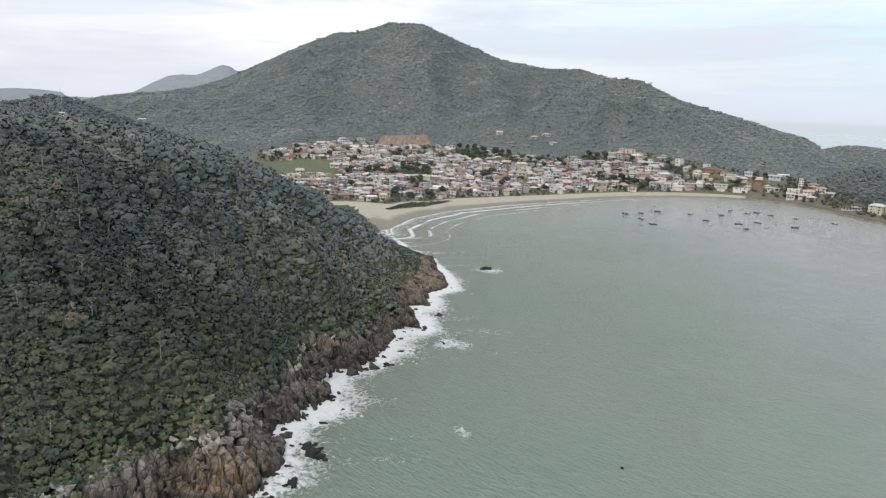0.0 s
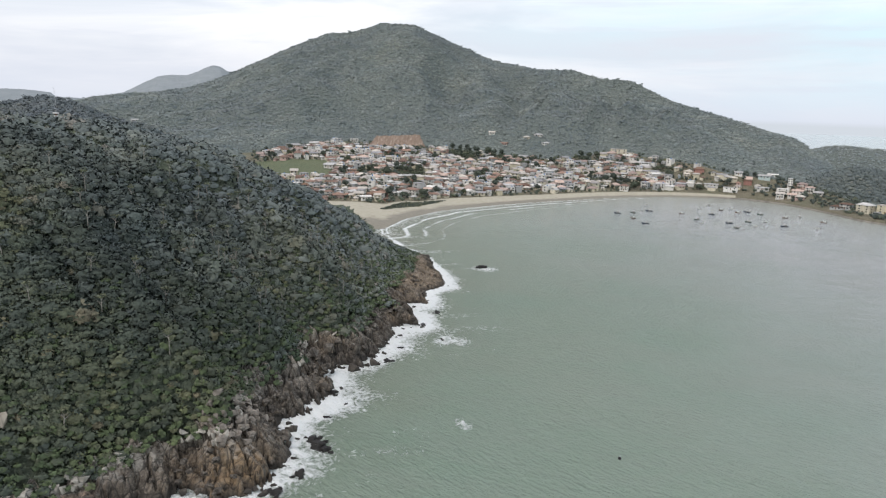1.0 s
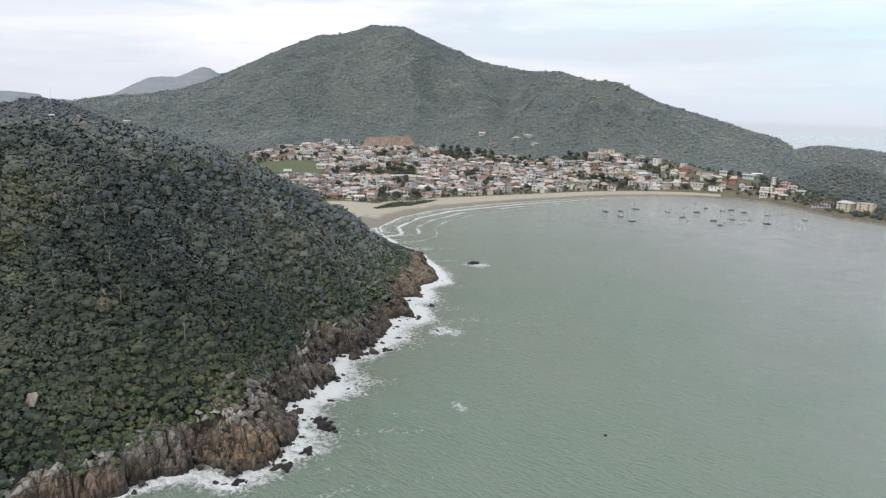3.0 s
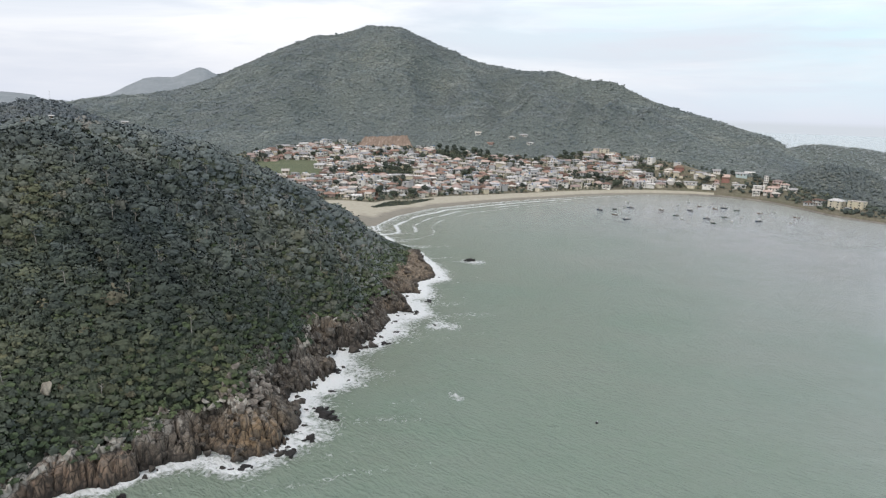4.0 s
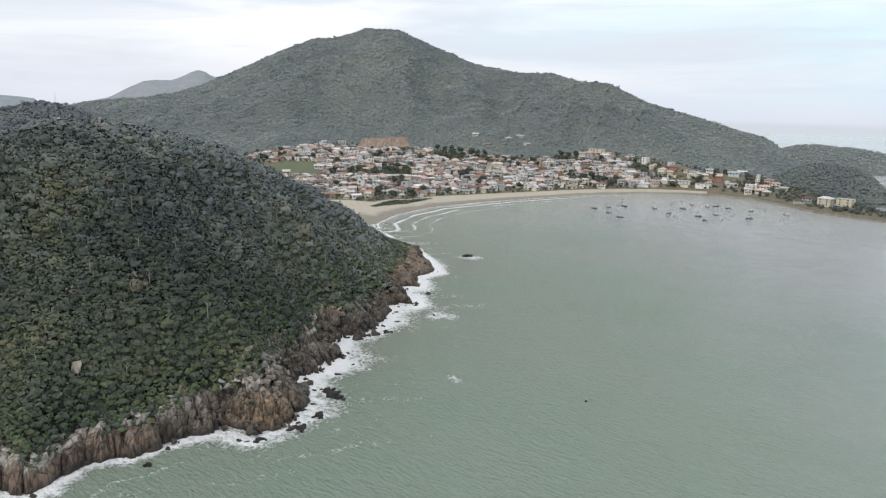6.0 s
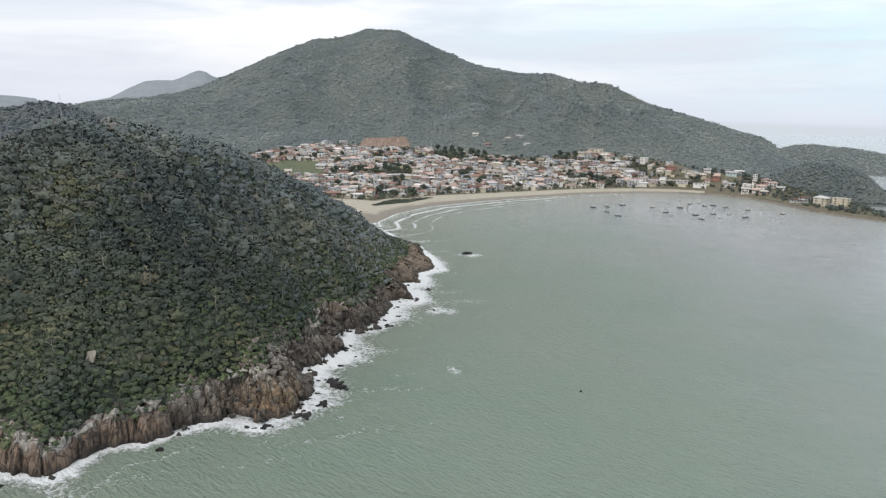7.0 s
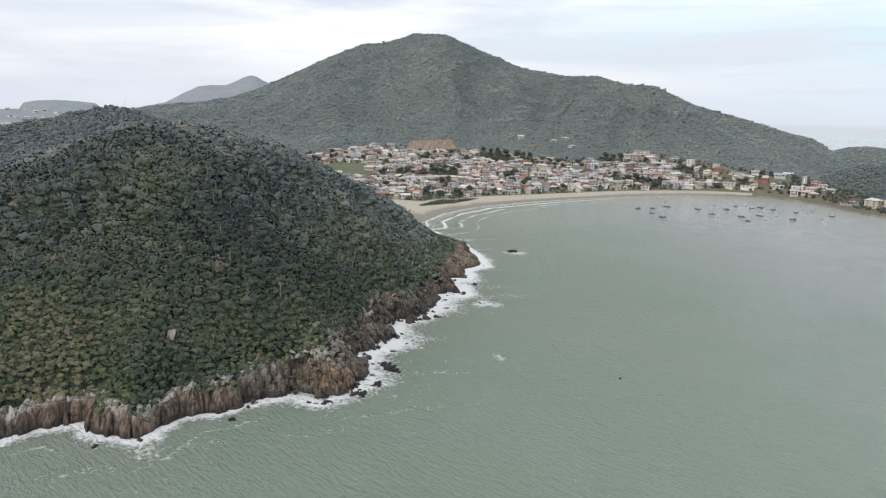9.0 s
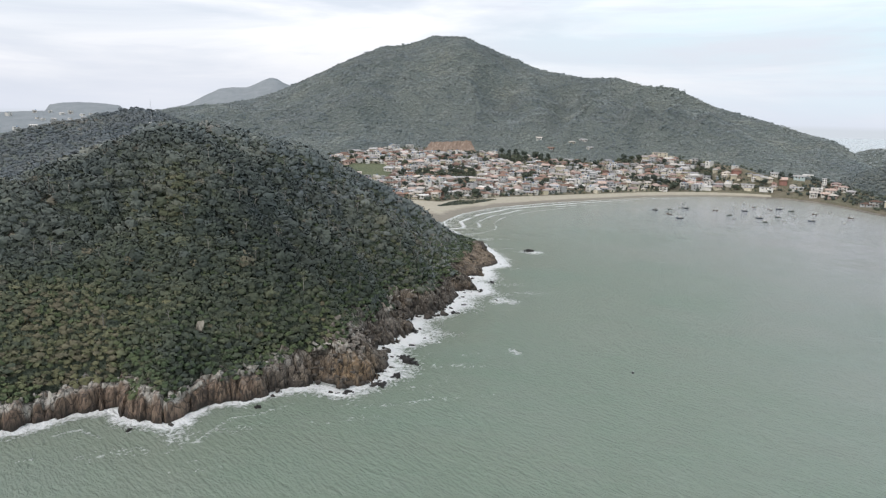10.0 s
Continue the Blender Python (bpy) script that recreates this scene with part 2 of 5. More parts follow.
def make_rock(name, wet=0.0):
    k = Mat(name, 0.85 - 0.04 * wet, spec=0.3)
    lean = (0.25, -0.2, 0.3)
    streak = k.noise(0.75, 6, 0.65, stretch=(1.5, 1.0, 0.22))
    fine = k.noise(1.6, 7, 0.7)
    big = k.noise(0.05, 4)
    edge = k.cells(0.34, "DISTANCE_TO_EDGE", (1.5, 1.0, 0.55), lean)
    tone = k.cells(0.34, "F1", (1.5, 1.0, 0.55), lean)
    grey = k.ramp(fine, [(0.30, (0.052, 0.046, 0.041)), (0.52, (0.136, 0.118, 0.100)), (0.72, (0.290, 0.256, 0.218))])
    tan = k.ramp(fine, [(0.3, (0.165, 0.125, 0.090)), (0.7, (0.34, 0.268, 0.195))])
    body = k.mix(k.math("MAXIMUM", k.ramp(big, [(0.50, (0, 0, 0)), (0.60, (0.5, 0.5, 0.5))]), k.math("MULTIPLY", k.attr("tan"), 0.8)), grey, tan)
    body = k.mix(k.math("MULTIPLY", k.attr("ochre"), k.ramp(k.noise(0.3, 5), [(0.35, (0, 0, 0)), (0.55, (1, 1, 1))])), body, k.ramp(fine, [(0.3, (0.17, 0.115, 0.068)), (0.7, (0.355, 0.258, 0.162))]))
    body = k.mix(k.attr("russet"), body, k.ramp(streak, [(0.34, (0.085, 0.063, 0.050)), (0.5, (0.182, 0.132, 0.099)), (0.66, (0.30, 0.215, 0.158))]))
    body = k.mix(1.0, body, k.ramp(tone, [(0.1, (0.72, 0.71, 0.70)), (0.9, (1.25, 1.23, 1.20))]), "MULTIPLY")
    high = k.math("MULTIPLY", k.math("SUBTRACT", k.height(), 5.5), 0.4, clamp=True)
    flat = k.math("MULTIPLY", k.math("SUBTRACT", k.steep(), 0.30), 2.0, clamp=True)
    pale = k.math("MULTIPLY", k.ramp(k.noise(0.25, 5), [(0.44, (0, 0, 0)), (0.54, (1, 1, 1))]), k.math("MULTIPLY", high, k.math("ADD", 0.3, k.math("MULTIPLY", flat, 0.7))))
    pale = k.math("MAXIMUM", k.math("MULTIPLY", pale, 0.4), k.math("MULTIPLY", k.attr("rim"), k.ramp(k.noise(0.35, 5, 0.6, stretch=(1, 1, 0.3)), [(0.40, (0, 0, 0)), (0.54, (0.9, 0.9, 0.9))])))
    body = k.mix(pale, body, (0.46, 0.435, 0.39))
    upright = k.math("MULTIPLY", k.math("SUBTRACT", 0.85, k.steep()), 2.0, clamp=True)
    crack = k.math("MULTIPLY", k.ramp(streak, [(0.40, (0.7, 0.7, 0.7)), (0.48, (0, 0, 0))]), upright)
    joints = k.ramp(edge, [(0.012, (0.75, 0.75, 0.75)), (0.055, (0, 0, 0))])
    body = k.mix(k.math("MAXIMUM", crack, joints), body, (0.036, 0.031, 0.028))
    # splash zone: the wet, weedy belt above the water line
    belt = k.math("MULTIPLY", k.math("SUBTRACT", k.math("ADD", wet + 0.5, k.math("MULTIPLY", k.noise(0.16, 5), 5.0)), k.height()), 0.45, clamp=True)
    k.color(k.mix(k.math("MULTIPLY", belt, 0.97 if wet else 0.85), body, (0.022, 0.020, 0.019) if wet else (0.036, 0.032, 0.028)))
    h = k.math("ADD", fine, k.math("MULTIPLY", streak, 1.2))
    h = k.math("ADD", h, k.math("MINIMUM", k.math("MULTIPLY", edge, 6.0), 1.0))
    k.bump(h, 0.9, 0.45)
    return k.m


M_ROCK = make_rock("shore_rock")
M_WETROCK = make_rock("wet_rock", 5.0)


def make_water():
    k = Mat("sea_water", 0.22, spec=0.5)
    k.b.inputs["IOR"].default_value = 1.33
    big = k.noise(0.006, 4)
    mid = k.noise(0.05, 5, 0.6, stretch=(1, 2.2, 1), distort=0.6)
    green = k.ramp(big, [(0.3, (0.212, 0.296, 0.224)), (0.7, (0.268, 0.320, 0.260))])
    # grey sky reflection put into the base colour, blended in by the attribute
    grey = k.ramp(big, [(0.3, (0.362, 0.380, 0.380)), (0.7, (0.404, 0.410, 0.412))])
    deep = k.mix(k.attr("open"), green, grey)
    water = k.mix(k.ramp(mid, [(0.35, (0, 0, 0)), (0.7, (0.35, 0.35, 0.35))]), deep, (0.26, 0.29, 0.25))
    # surf: torn lace round the rocks and rolling lines off the beach
    lace = k.noise(0.26, 7, 0.66, distort=2.4)
    fine = k.noise(1.1, 5, 0.68, distort=0.8)
    web = k.math("MULTIPLY", k.cells(0.42, "DISTANCE_TO_EDGE", (1.0, 0.6, 1.0), (0, 0, 0.5)), 1.5, clamp=True)
    thr = k.math("ADD", k.math("MULTIPLY", lace, 0.62), k.math("MULTIPLY", fine, 0.26))
    thr = k.math("ADD", k.math("MULTIPLY", k.math("SUBTRACT", thr, 0.27), 3.4), k.math("MULTIPLY", web, 0.42))
    wander = k.math("SUBTRACT", k.noise(0.018, 4, 0.6), 0.5)
    offshore = k.math("ADD", k.attr("sand_way"), k.math("MULTIPLY", wander, 9.0))
    lines = None
    for off, width, power, seed in ((3.0, 3.4, 1.05, 0.021), (19.0, 4.6, 1.15, 0.024), (34.0, 4.2, 1.0, 0.028), (49.0, 3.4, 0.8, 0.031)):
        away = k.math("ABSOLUTE", k.math("SUBTRACT", offshore, k.math("MULTIPLY", k.attr("surf"), off)))
        one = k.math("SUBTRACT", 1.0, k.math("DIVIDE", away, width))
        gate = k.math("MULTIPLY", k.math("SUBTRACT", k.noise(seed, 3, 0.6), 0.22 if off < 20 else 0.32), 5.0, clamp=True)
        one = k.math("MULTIPLY", k.math("MULTIPLY", one, gate), power)
        lines = one if lines is None else k.math("MAXIMUM", lines, one)
    swash = k.math("MULTIPLY", k.math("SUBTRACT", 1.0, k.math("DIVIDE", offshore, 46.0)), 0.84)
    lines = k.math("MAXIMUM", k.math("MULTIPLY", lines, 1.15), swash)
    lines = k.math("MULTIPLY", lines, k.attr("surf"))
    f = k.math("SUBTRACT", k.math("MAXIMUM", k.attr("foam"), lines), thr)
    f = k.math("MULTIPLY", f, 2.2, clamp=True)
    silt = k.mix(k.math("MULTIPLY", k.attr("silt"), 0.8), water, (0.26, 0.265, 0.20))
    k.color(k.mix(f, silt, (0.86, 0.87, 0.86)))
    k.l.new(k.math("ADD", k.math("SUBTRACT", 0.22, k.math("MULTIPLY", k.attr("calm"), 0.1)), k.math("MULTIPLY", f, 0.6)), k.b.inputs["Roughness"])
    w1 = k.noise(0.13, 5, 0.62, stretch=(1.0, 2.2, 1.0), distort=0.5, turn=-0.6)
    w2 = k.noise(0.36, 4, 0.62, stretch=(0.8, 2.2, 1.0), turn=-0.65)
    h = k.math("ADD", k.math("MULTIPLY", w1, 1.0), k.math("MULTIPLY", w2, 1.35))
    w3 = k.noise(1.0, 3, 0.6, stretch=(0.8, 1.7, 1.0), turn=-0.8)
    h = k.math("ADD", h, k.math("MULTIPLY", w3, 0.42))
    h = k.math("MULTIPLY", h, k.math("SUBTRACT", 1.0, k.math("MULTIPLY", k.attr("calm"), 0.78)))
    h = k.math("ADD", h, k.math("MULTIPLY", f, 0.25))
    k.bump(h, 0.85, 2.4)
    return k.m


M_WATER = make_water()


def paint(name, c, rough=0.7, spread=0.12, scale=0.6):
    k = Mat(name, rough)
    lo, hi = tuple(v * (1 - spread * 1.6) for v in c), tuple(min(0.9, v * (1 + spread * 0.6)) for v in c)
    own = k.ramp(k.math("FRACT", k.math("ADD", k.rand(), k.island())), [(0.0, (0.86, 0.86, 0.86)), (1.0, (1.08, 1.08, 1.08))])
    k.color(k.mix(1.0, k.ramp(k.noise(scale, 5, 0.65, stretch=(1, 1, 0.5)), [(0.3, lo), (0.6, hi)]), own, "MULTIPLY"))
    k.bump(k.noise(6, 3), 0.15, 0.02)
    return k.m


def roofing(name, c, rough=0.8):
    k = Mat(name, rough)
    fine = k.noise(1.2, 5, 0.7)
    stain = k.noise(0.25, 4)
    a = k.ramp(fine, [(0.3, tuple(v * 0.62 for v in c)), (0.7, tuple(min(0.9, v * 1.12) for v in c))])
    own = k.ramp(k.math("FRACT", k.math("ADD", k.rand(), k.island())), [(0.0, (0.62, 0.62, 0.65)), (1.0, (1.18, 1.15, 1.12))])
    a = k.mix(1.0, a, own, "MULTIPLY")
    k.color(k.mix(k.ramp(stain, [(0.52, (0, 0, 0)), (0.7, (0.5, 0.5, 0.5))]), a, (0.12, 0.10, 0.09)))
    wave = k.n.new("ShaderNodeTexWave")
    wave.inputs["Scale"].default_value = 1.6
    k.l.new(k.tc.outputs["Object"], wave.inputs["Vector"])
    k.bump(wave.outputs["Fac"], 0.4, 0.06)
    return k.m


M_WALL = {"white": paint("white_render", (0.70, 0.67, 0.62)), "cream": paint("cream_render", (0.66, 0.60, 0.47)),
          "grey": paint("grey_render", (0.42, 0.42, 0.41)), "salmon": paint("salmon_render", (0.55, 0.40, 0.35)),
          "yellow": paint("yellow_render", (0.60, 0.54, 0.40)), "blue": paint("pale_blue_render", (0.48, 0.53, 0.57)),
          "red": paint("brick_red_render", (0.38, 0.20, 0.16)), "teal": paint("pale_teal_render", (0.50, 0.58, 0.56))}
M_ROOF = {"terracotta": roofing("terracotta_tiles", (0.33, 0.215, 0.165)), "faded": roofing("faded_clay_tiles", (0.62, 0.57, 0.51)),
          "grey": roofing("fibre_cement_sheets", (0.50, 0.49, 0.48)), "white": roofing("white_metal_sheets", (0.74, 0.72, 0.69), 0.5),
          "brown": roofing("dark_brown_tiles", (0.22, 0.14, 0.10)), "pink": roofing("pinkish_tiles", (0.56, 0.43, 0.37)),
          "red": roofing("red_tiles", (0.40, 0.15, 0.10))}


def make_glass():
    k = Mat("window_glass", 0.12, spec=0.6)
    k.color(k.ramp(k.rand(), [(0.0, (0.02, 0.024, 0.028)), (1.0, (0.07, 0.08, 0.09))]))
    return k.m


M_GLASS = make_glass()
M_WOOD = paint("door_wood", (0.20, 0.11, 0.06), 0.6)
M_CONC = paint("weathered_concrete", (0.20, 0.18, 0.155), 0.85, 0.3, 0.2)
M_STEEL = paint("galvanised_steel", (0.50, 0.51, 0.52), 0.45)
M_TANK = paint("blue_tank_plastic", (0.10, 0.22, 0.42), 0.5)
M_HULL = {c: paint(c + "_hull_paint", v, 0.45, 0.25, 1.5) for c, v in
          (("dark_blue", (0.04, 0.06, 0.10)), ("dark_green", (0.04, 0.08, 0.06)), ("brown", (0.14, 0.08, 0.05)), ("white", (0.62, 0.62, 0.60)))}
M_CABIN = paint("cabin_paint", (0.66, 0.66, 0.63), 0.5)
M_CABIN2 = paint("grey_cabin_paint", (0.34, 0.33, 0.31), 0.5)
M_DECK = paint("deck_planks", (0.26, 0.19, 0.13), 0.7)


def make_soil():
    k = Mat("cut_soil", 0.95)
    k.color(k.ramp(k.noise(0.15, 6, 0.7, stretch=(2.2, 0.5, 0.25)), [(0.3, (0.165, 0.118, 0.090)), (0.52, (0.235, 0.170, 0.128)), (0.72, (0.40, 0.335, 0.275))]))
    k.bump(k.noise(0.5, 6), 0.8, 0.6)
    return k.m


M_SOIL = make_soil()


# ---- shared tools ----
RNG = np.random.default_rng(7)
O = (5.0, -37.0)                       # centre of the plan's bearings


def part(name, bm, material, parent=None, label="", smooth=False):
    """One mesh object from a bmesh, under a thing or a part."""
    me = bpy.data.meshes.new(name)
    if smooth:
        for f in bm.faces:
            f.smooth = True
    bm.to_mesh(me)
    bm.free()
    me.materials.append(material)
    ob = new(name, me)
    ob.parent = parent
    if label:
        ob["label"] = label
    return ob


def box(bm, x0, x1, y0, y1, z0, z1):
    v = [bm.verts.new(p) for p in ((x0, y0, z0), (x1, y0, z0), (x1, y1, z0), (x0, y1, z0), (x0, y0, z1), (x1, y0, z1), (x1, y1, z1), (x0, y1, z1))]
    for q in ((0, 3, 2, 1), (4, 5, 6, 7), (0, 1, 5, 4), (1, 2, 6, 5), (2, 3, 7, 6), (3, 0, 4, 7)):
        bm.faces.new([v[i] for i in q])
    return v


def boxed(name, dims, material, parent, label="", bevel=0.0):
    bm = bmesh.new()
    box(bm, *dims)
    if bevel:
        bmesh.ops.bevel(bm, geom=bm.edges[:], offset=bevel, segments=1, affect="EDGES")
    return part(name, bm, material, parent, label)


def big_mesh(name, verts, faces_by_size, mats, mat_index=None, points=None, faces=None, smooth=False):
    """A large mesh straight from arrays. faces_by_size: list of integer arrays (n, 3) or (n, 4)."""
    me = bpy.data.meshes.new(name)
    loops = np.concatenate([f.ravel() for f in faces_by_size]).astype(np.int32)
    sizes = np.concatenate([np.full(len(f), f.shape[1]) for f in faces_by_size])
    starts = np.concatenate([[0], np.cumsum(sizes)[:-1]]).astype(np.int32)
    me.vertices.add(len(verts))
    me.vertices.foreach_set("co", np.ascontiguousarray(verts, np.float32).ravel())
    me.loops.add(len(loops))
    me.loops.foreach_set("vertex_index", loops)
    me.polygons.add(len(starts))
    me.polygons.foreach_set("loop_start", starts)
    for m in mats:
        me.materials.append(m)
    if mat_index is not None:
        me.polygons.foreach_set("material_index", np.asarray(mat_index, np.int32))
    me.polygons.foreach_set("use_smooth", np.full(len(starts), smooth))
    me.update(calc_edges=True)
    for domain, given in (("POINT", points), ("FACE", faces)):
        for key, values in (given or {}).items():
            me.attributes.new(key, "FLOAT", domain).data.foreach_set("value", np.asarray(values, np.float32))
    return new(name, me)


def grid_faces(rows, cols, keep=None):
    i = np.arange((rows - 1) * (cols - 1))
    a = (i // (cols - 1)) * cols + i % (cols - 1)
    q = np.stack([a, a + 1, a + cols + 1, a + cols], 1)
    return q if keep is None else q[keep]


def hashed(i, j, seed):
    h = np.sin(i * 127.1 + j * 311.7 + seed * 74.7) * 43758.5453
    return h - np.floor(h)


def vnoise(x, y, seed=0):
    """Value noise, 0 to 1."""
    xi, yi = np.floor(x), np.floor(y)
    u, v = x - xi, y - yi
    u, v = u * u * (3 - 2 * u), v * v * (3 - 2 * v)
    a, b = hashed(xi, yi, seed), hashed(xi + 1, yi, seed)
    c, d = hashed(xi, yi + 1, seed), hashed(xi + 1, yi + 1, seed)
    return (a * (1 - u) + b * u) * (1 - v) + (c * (1 - u) + d * u) * v


def fbm(x, y, octaves=4, seed=0, gain=0.5):
    """Layered noise round 0, about -0.5 to 0.5."""
    total, amp = 0.0, 1.0
    for k in range(octaves):
        total = total + amp * (vnoise(x * 2 ** k, y * 2 ** k, seed + k) - 0.5)
        amp *= gain
    return total


def blocks(x, y, size, seed):
    """Fractured rock: each cell is a tilted block of its own height, 0 to 1, and the way to the next joint."""
    gx, gy = x / size, y / size
    xi, yi = np.floor(gx), np.floor(gy)
    best, second, out = np.full(x.shape, 9.0), np.full(x.shape, 9.0), np.zeros(x.shape)
    for dx in (-1, 0, 1):
        for dy in (-1, 0, 1):
            cx, cy = xi + dx, yi + dy
            px, py = cx + hashed(cx, cy, seed), cy + hashed(cx, cy, seed + 9)
            d = np.hypot(gx - px, gy - py)
            tilt = (gx - px) * (hashed(cx, cy, seed + 3) - 0.5) + (gy - py) * (hashed(cx, cy, seed + 5) - 0.5)
            value = hashed(cx, cy, seed + 7) + 0.7 * tilt
            near = d < best
            second = np.where(near, best, np.minimum(second, d))
            out = np.where(near, value, out)
            best = np.where(near, d, best)
    return out, second - best


def to_lines(x, y, line):
    """Distance from points to a polyline."""
    best = np.full(np.shape(x), 1e9)
    for (ax, ay), (bx, by) in zip(line[:-1], line[1:]):
        ex, ey = bx - ax, by - ay
        t = np.clip(((x - ax) * ex + (y - ay) * ey) / (ex * ex + ey * ey), 0, 1)
        best = np.minimum(best, np.hypot(x - ax - t * ex, y - ay - t * ey))
    return best


def inside(x, y, ring):
    odd = np.zeros(np.shape(x), bool)
    for (ax, ay), (bx, by) in zip(ring, ring[1:] + ring[:1]):
        cross = (ay > y) != (by > y)
        odd ^= cross & (x < (bx - ax) * (y - ay) / ((by - ay) or 1e-9) + ax)
    return odd


def smoothstep(a, b, x):
    t = np.clip((x - a) / (b - a), 0, 1)
    return t * t * (3 - 2 * t)


def bearing(x, y):
    return np.degrees(np.arctan2(x - O[0], y - O[1])), np.hypot(x - O[0], y - O[1])


def spot(theta, r):
    return O[0] + r * np.sin(np.radians(theta)), O[1] + r * np.cos(np.radians(theta))


# ---- plan: the headland ----
COAST = [(-420, -45), (-330, 2), (-260, 36), (-205, 62), (-175, 80), (-156, 92), (-143, 110), (-132, 116), (-127, 110), (-110, 107),
         (-103, 126), (-94, 131), (-82, 145), (-76, 151), (-72, 149), (-65.5, 145.5), (-61, 151), (-54, 159), (-54, 177), (-57, 185), (-61, 197), (-57, 206), (-53, 224), (-59, 246),
         (-48, 249), (-43, 272), (-42, 288), (-44, 300), (-33, 307), (-43, 340), (-34, 344), (-36, 368), (-27, 384), (-34, 415), (-47, 461),
         (-68, 487), (-92, 542)]
LAND_RING = COAST + [(-150, 640), (-420, 720), (-760, 640), (-760, -120)]
RISE_D = [-6, 0, 2, 5, 8, 14, 20, 30, 50, 70, 80, 110, 140, 170, 230, 320, 600]
RISE_Z = [-5, -0.6, 5.4, 7.9, 10, 16, 22, 33, 49, 61.5, 71, 86, 92, 93, 86, 77, 50]
BAY_Z = [-5, -0.6, 1.6, 4.2, 6.6, 11.5, 19, 32, 49, 61.5, 71, 86, 92, 93, 86, 77, 50]     # the bay side has an apron of rock
TIP_D = [-6, 0, 4, 10, 20, 30, 40, 54, 76, 113, 150, 600]          # the lower, gentler rise behind the tip
TIP_Z = [-5, -0.6, 2, 4, 7, 10, 17, 31, 53, 74.5, 86, 55]
BAND_Y = [60, 115, 135, 148, 160, 178, 200, 250, 300, 340, 400, 440, 490]
BAND_W = [4.2, 4.4, 5.5, 8.5, 12, 15, 13.5, 11.5, 10.5, 15.5, 22, 11, 5]


GULLY = (0.50, 0.86)                    # across the run of the gullies


def inland(x, y):
    d = to_lines(x, y, COAST)
    return np.where(inside(x, y, LAND_RING), d, -d)


def headland_z(x, y, d=None):
    d = inland(x, y) if d is None else d
    q = np.interp(y, [290, 320, 345, 365], [0, 0.4, 0.8, 1.0])
    bay = np.interp(y, [140, 165], [0, 1.0])
    z = np.interp(d, RISE_D, RISE_Z) * (1 - bay) + np.interp(d, RISE_D, BAY_Z) * bay
    z = z * (1 - q) + np.interp(d, TIP_D, TIP_Z) * q
    s = np.interp(y, [440, 490, 540, 640], [1.0, 0.55, 0.2, 0.06]) * np.interp(x + 0.26 * (y - 140) + 188, [-220, -130, -70, -30, 0, 20, 38], [0.16, 0.30, 0.56, 0.73, 0.84, 0.96, 1.0])          # falls away west of a line
    z = np.where(z > 0, z * s, z)
    z = z - 13.5 * smoothstep(308, 425, y) * smoothstep(38, 84, d) * (1 - smoothstep(430, 520, y))          # the far side falls away to the beach
    folds = (1 - np.abs(2 * vnoise((y - 0.45 * x) / 27, (x + 0.3 * y) / 130, 3) - 1)) ** 2
    # narrow ribs and gullies that run down the slope to the sea
    run = (GULLY[0] * x + GULLY[1] * y) / 15.0 + 1.5 * fbm(x / 60, y / 60, 3, 17)
    gullies = np.abs(np.sin(np.pi * run)) - 0.6
    z = z + 5.0 * gullies * smoothstep(16, 40, d) * (1 - smoothstep(95, 150, d)) * smoothstep(150, 190, y) * (0.4 + 1.2 * vnoise(x / 45, y / 45, 13))
    return z + smoothstep(15, 60, d) * (5.0 * fbm(x / 60, y / 60, 4, 11) - 7.5 * folds * smoothstep(22, 70, d) + 2.2)


# ---- plan: bay, town slope and mountain, by bearing from O ----
SHORE = [(-92, 542), (-99, 572), (-88, 630), (-60, 690), (-5, 750), (60, 806), (129, 861), (199, 897), (254, 908), (300, 900),
         (333, 866), (352, 810), (364, 750), (385, 716), (408, 686), (450, 655), (520, 640), (700, 620)]
S_TH, S_R = bearing(np.array([p[0] for p in SHORE[1:]], float), np.array([p[1] for p in SHORE[1:]], float))
SAND_TH, SAND_W = [-12, -9, -7, -2, 2, 6, 12, 15, 18, 25, 40], [130, 110, 68, 46, 37, 32, 18, 10, 3, 2, 2]
BACK_TH = [-46, -30, -19, -17, -14, -12, -9, -5, -1, 3.3, 8, 10.3, 14, 16, 19.7, 22, 25, 28, 40]
BACK_R = [980, 1050, 1103, 1120, 1180, 1200, 1139, 1140, 1090, 1070, 1120, 1100, 1039, 1010, 1020, 1000, 930, 860, 830]
BACK_Z = [14, 20, 28, 35, 41, 42, 38, 38, 34, 32, 42, 39, 36, 28, 24, 16, 10, 7, 6]
CREST_TH = [-46, -36, -30.7, -26.4, -24.5, -22.9, -21.3, -19, -16.7, -14.6, -12.5, -10.4, -7.8, -6.1, -3.4, -1.7, 1.4, 4.4, 6.5, 8.5,
            11.5, 14.7, 17, 19.2, 20.7, 21.4, 22.6, 25, 28, 40]
CREST_R = [1600, 1650, 1700, 1798, 1840, 1874, 1900, 1900, 1900, 1900, 1900, 1900, 1850, 1810, 1750, 1710, 1640, 1568, 1514, 1461,
           1431, 1406, 1387, 1367, 1355, 1345, 1300, 1150, 1000, 950]
CREST_Z = [34, 60, 100, 115, 128, 146, 170, 206, 241, 271, 278, 303, 296, 267, 230, 208, 189, 184, 165, 163,
           127, 104, 88, 74, 62, 50, 31, 5, -5, -5]


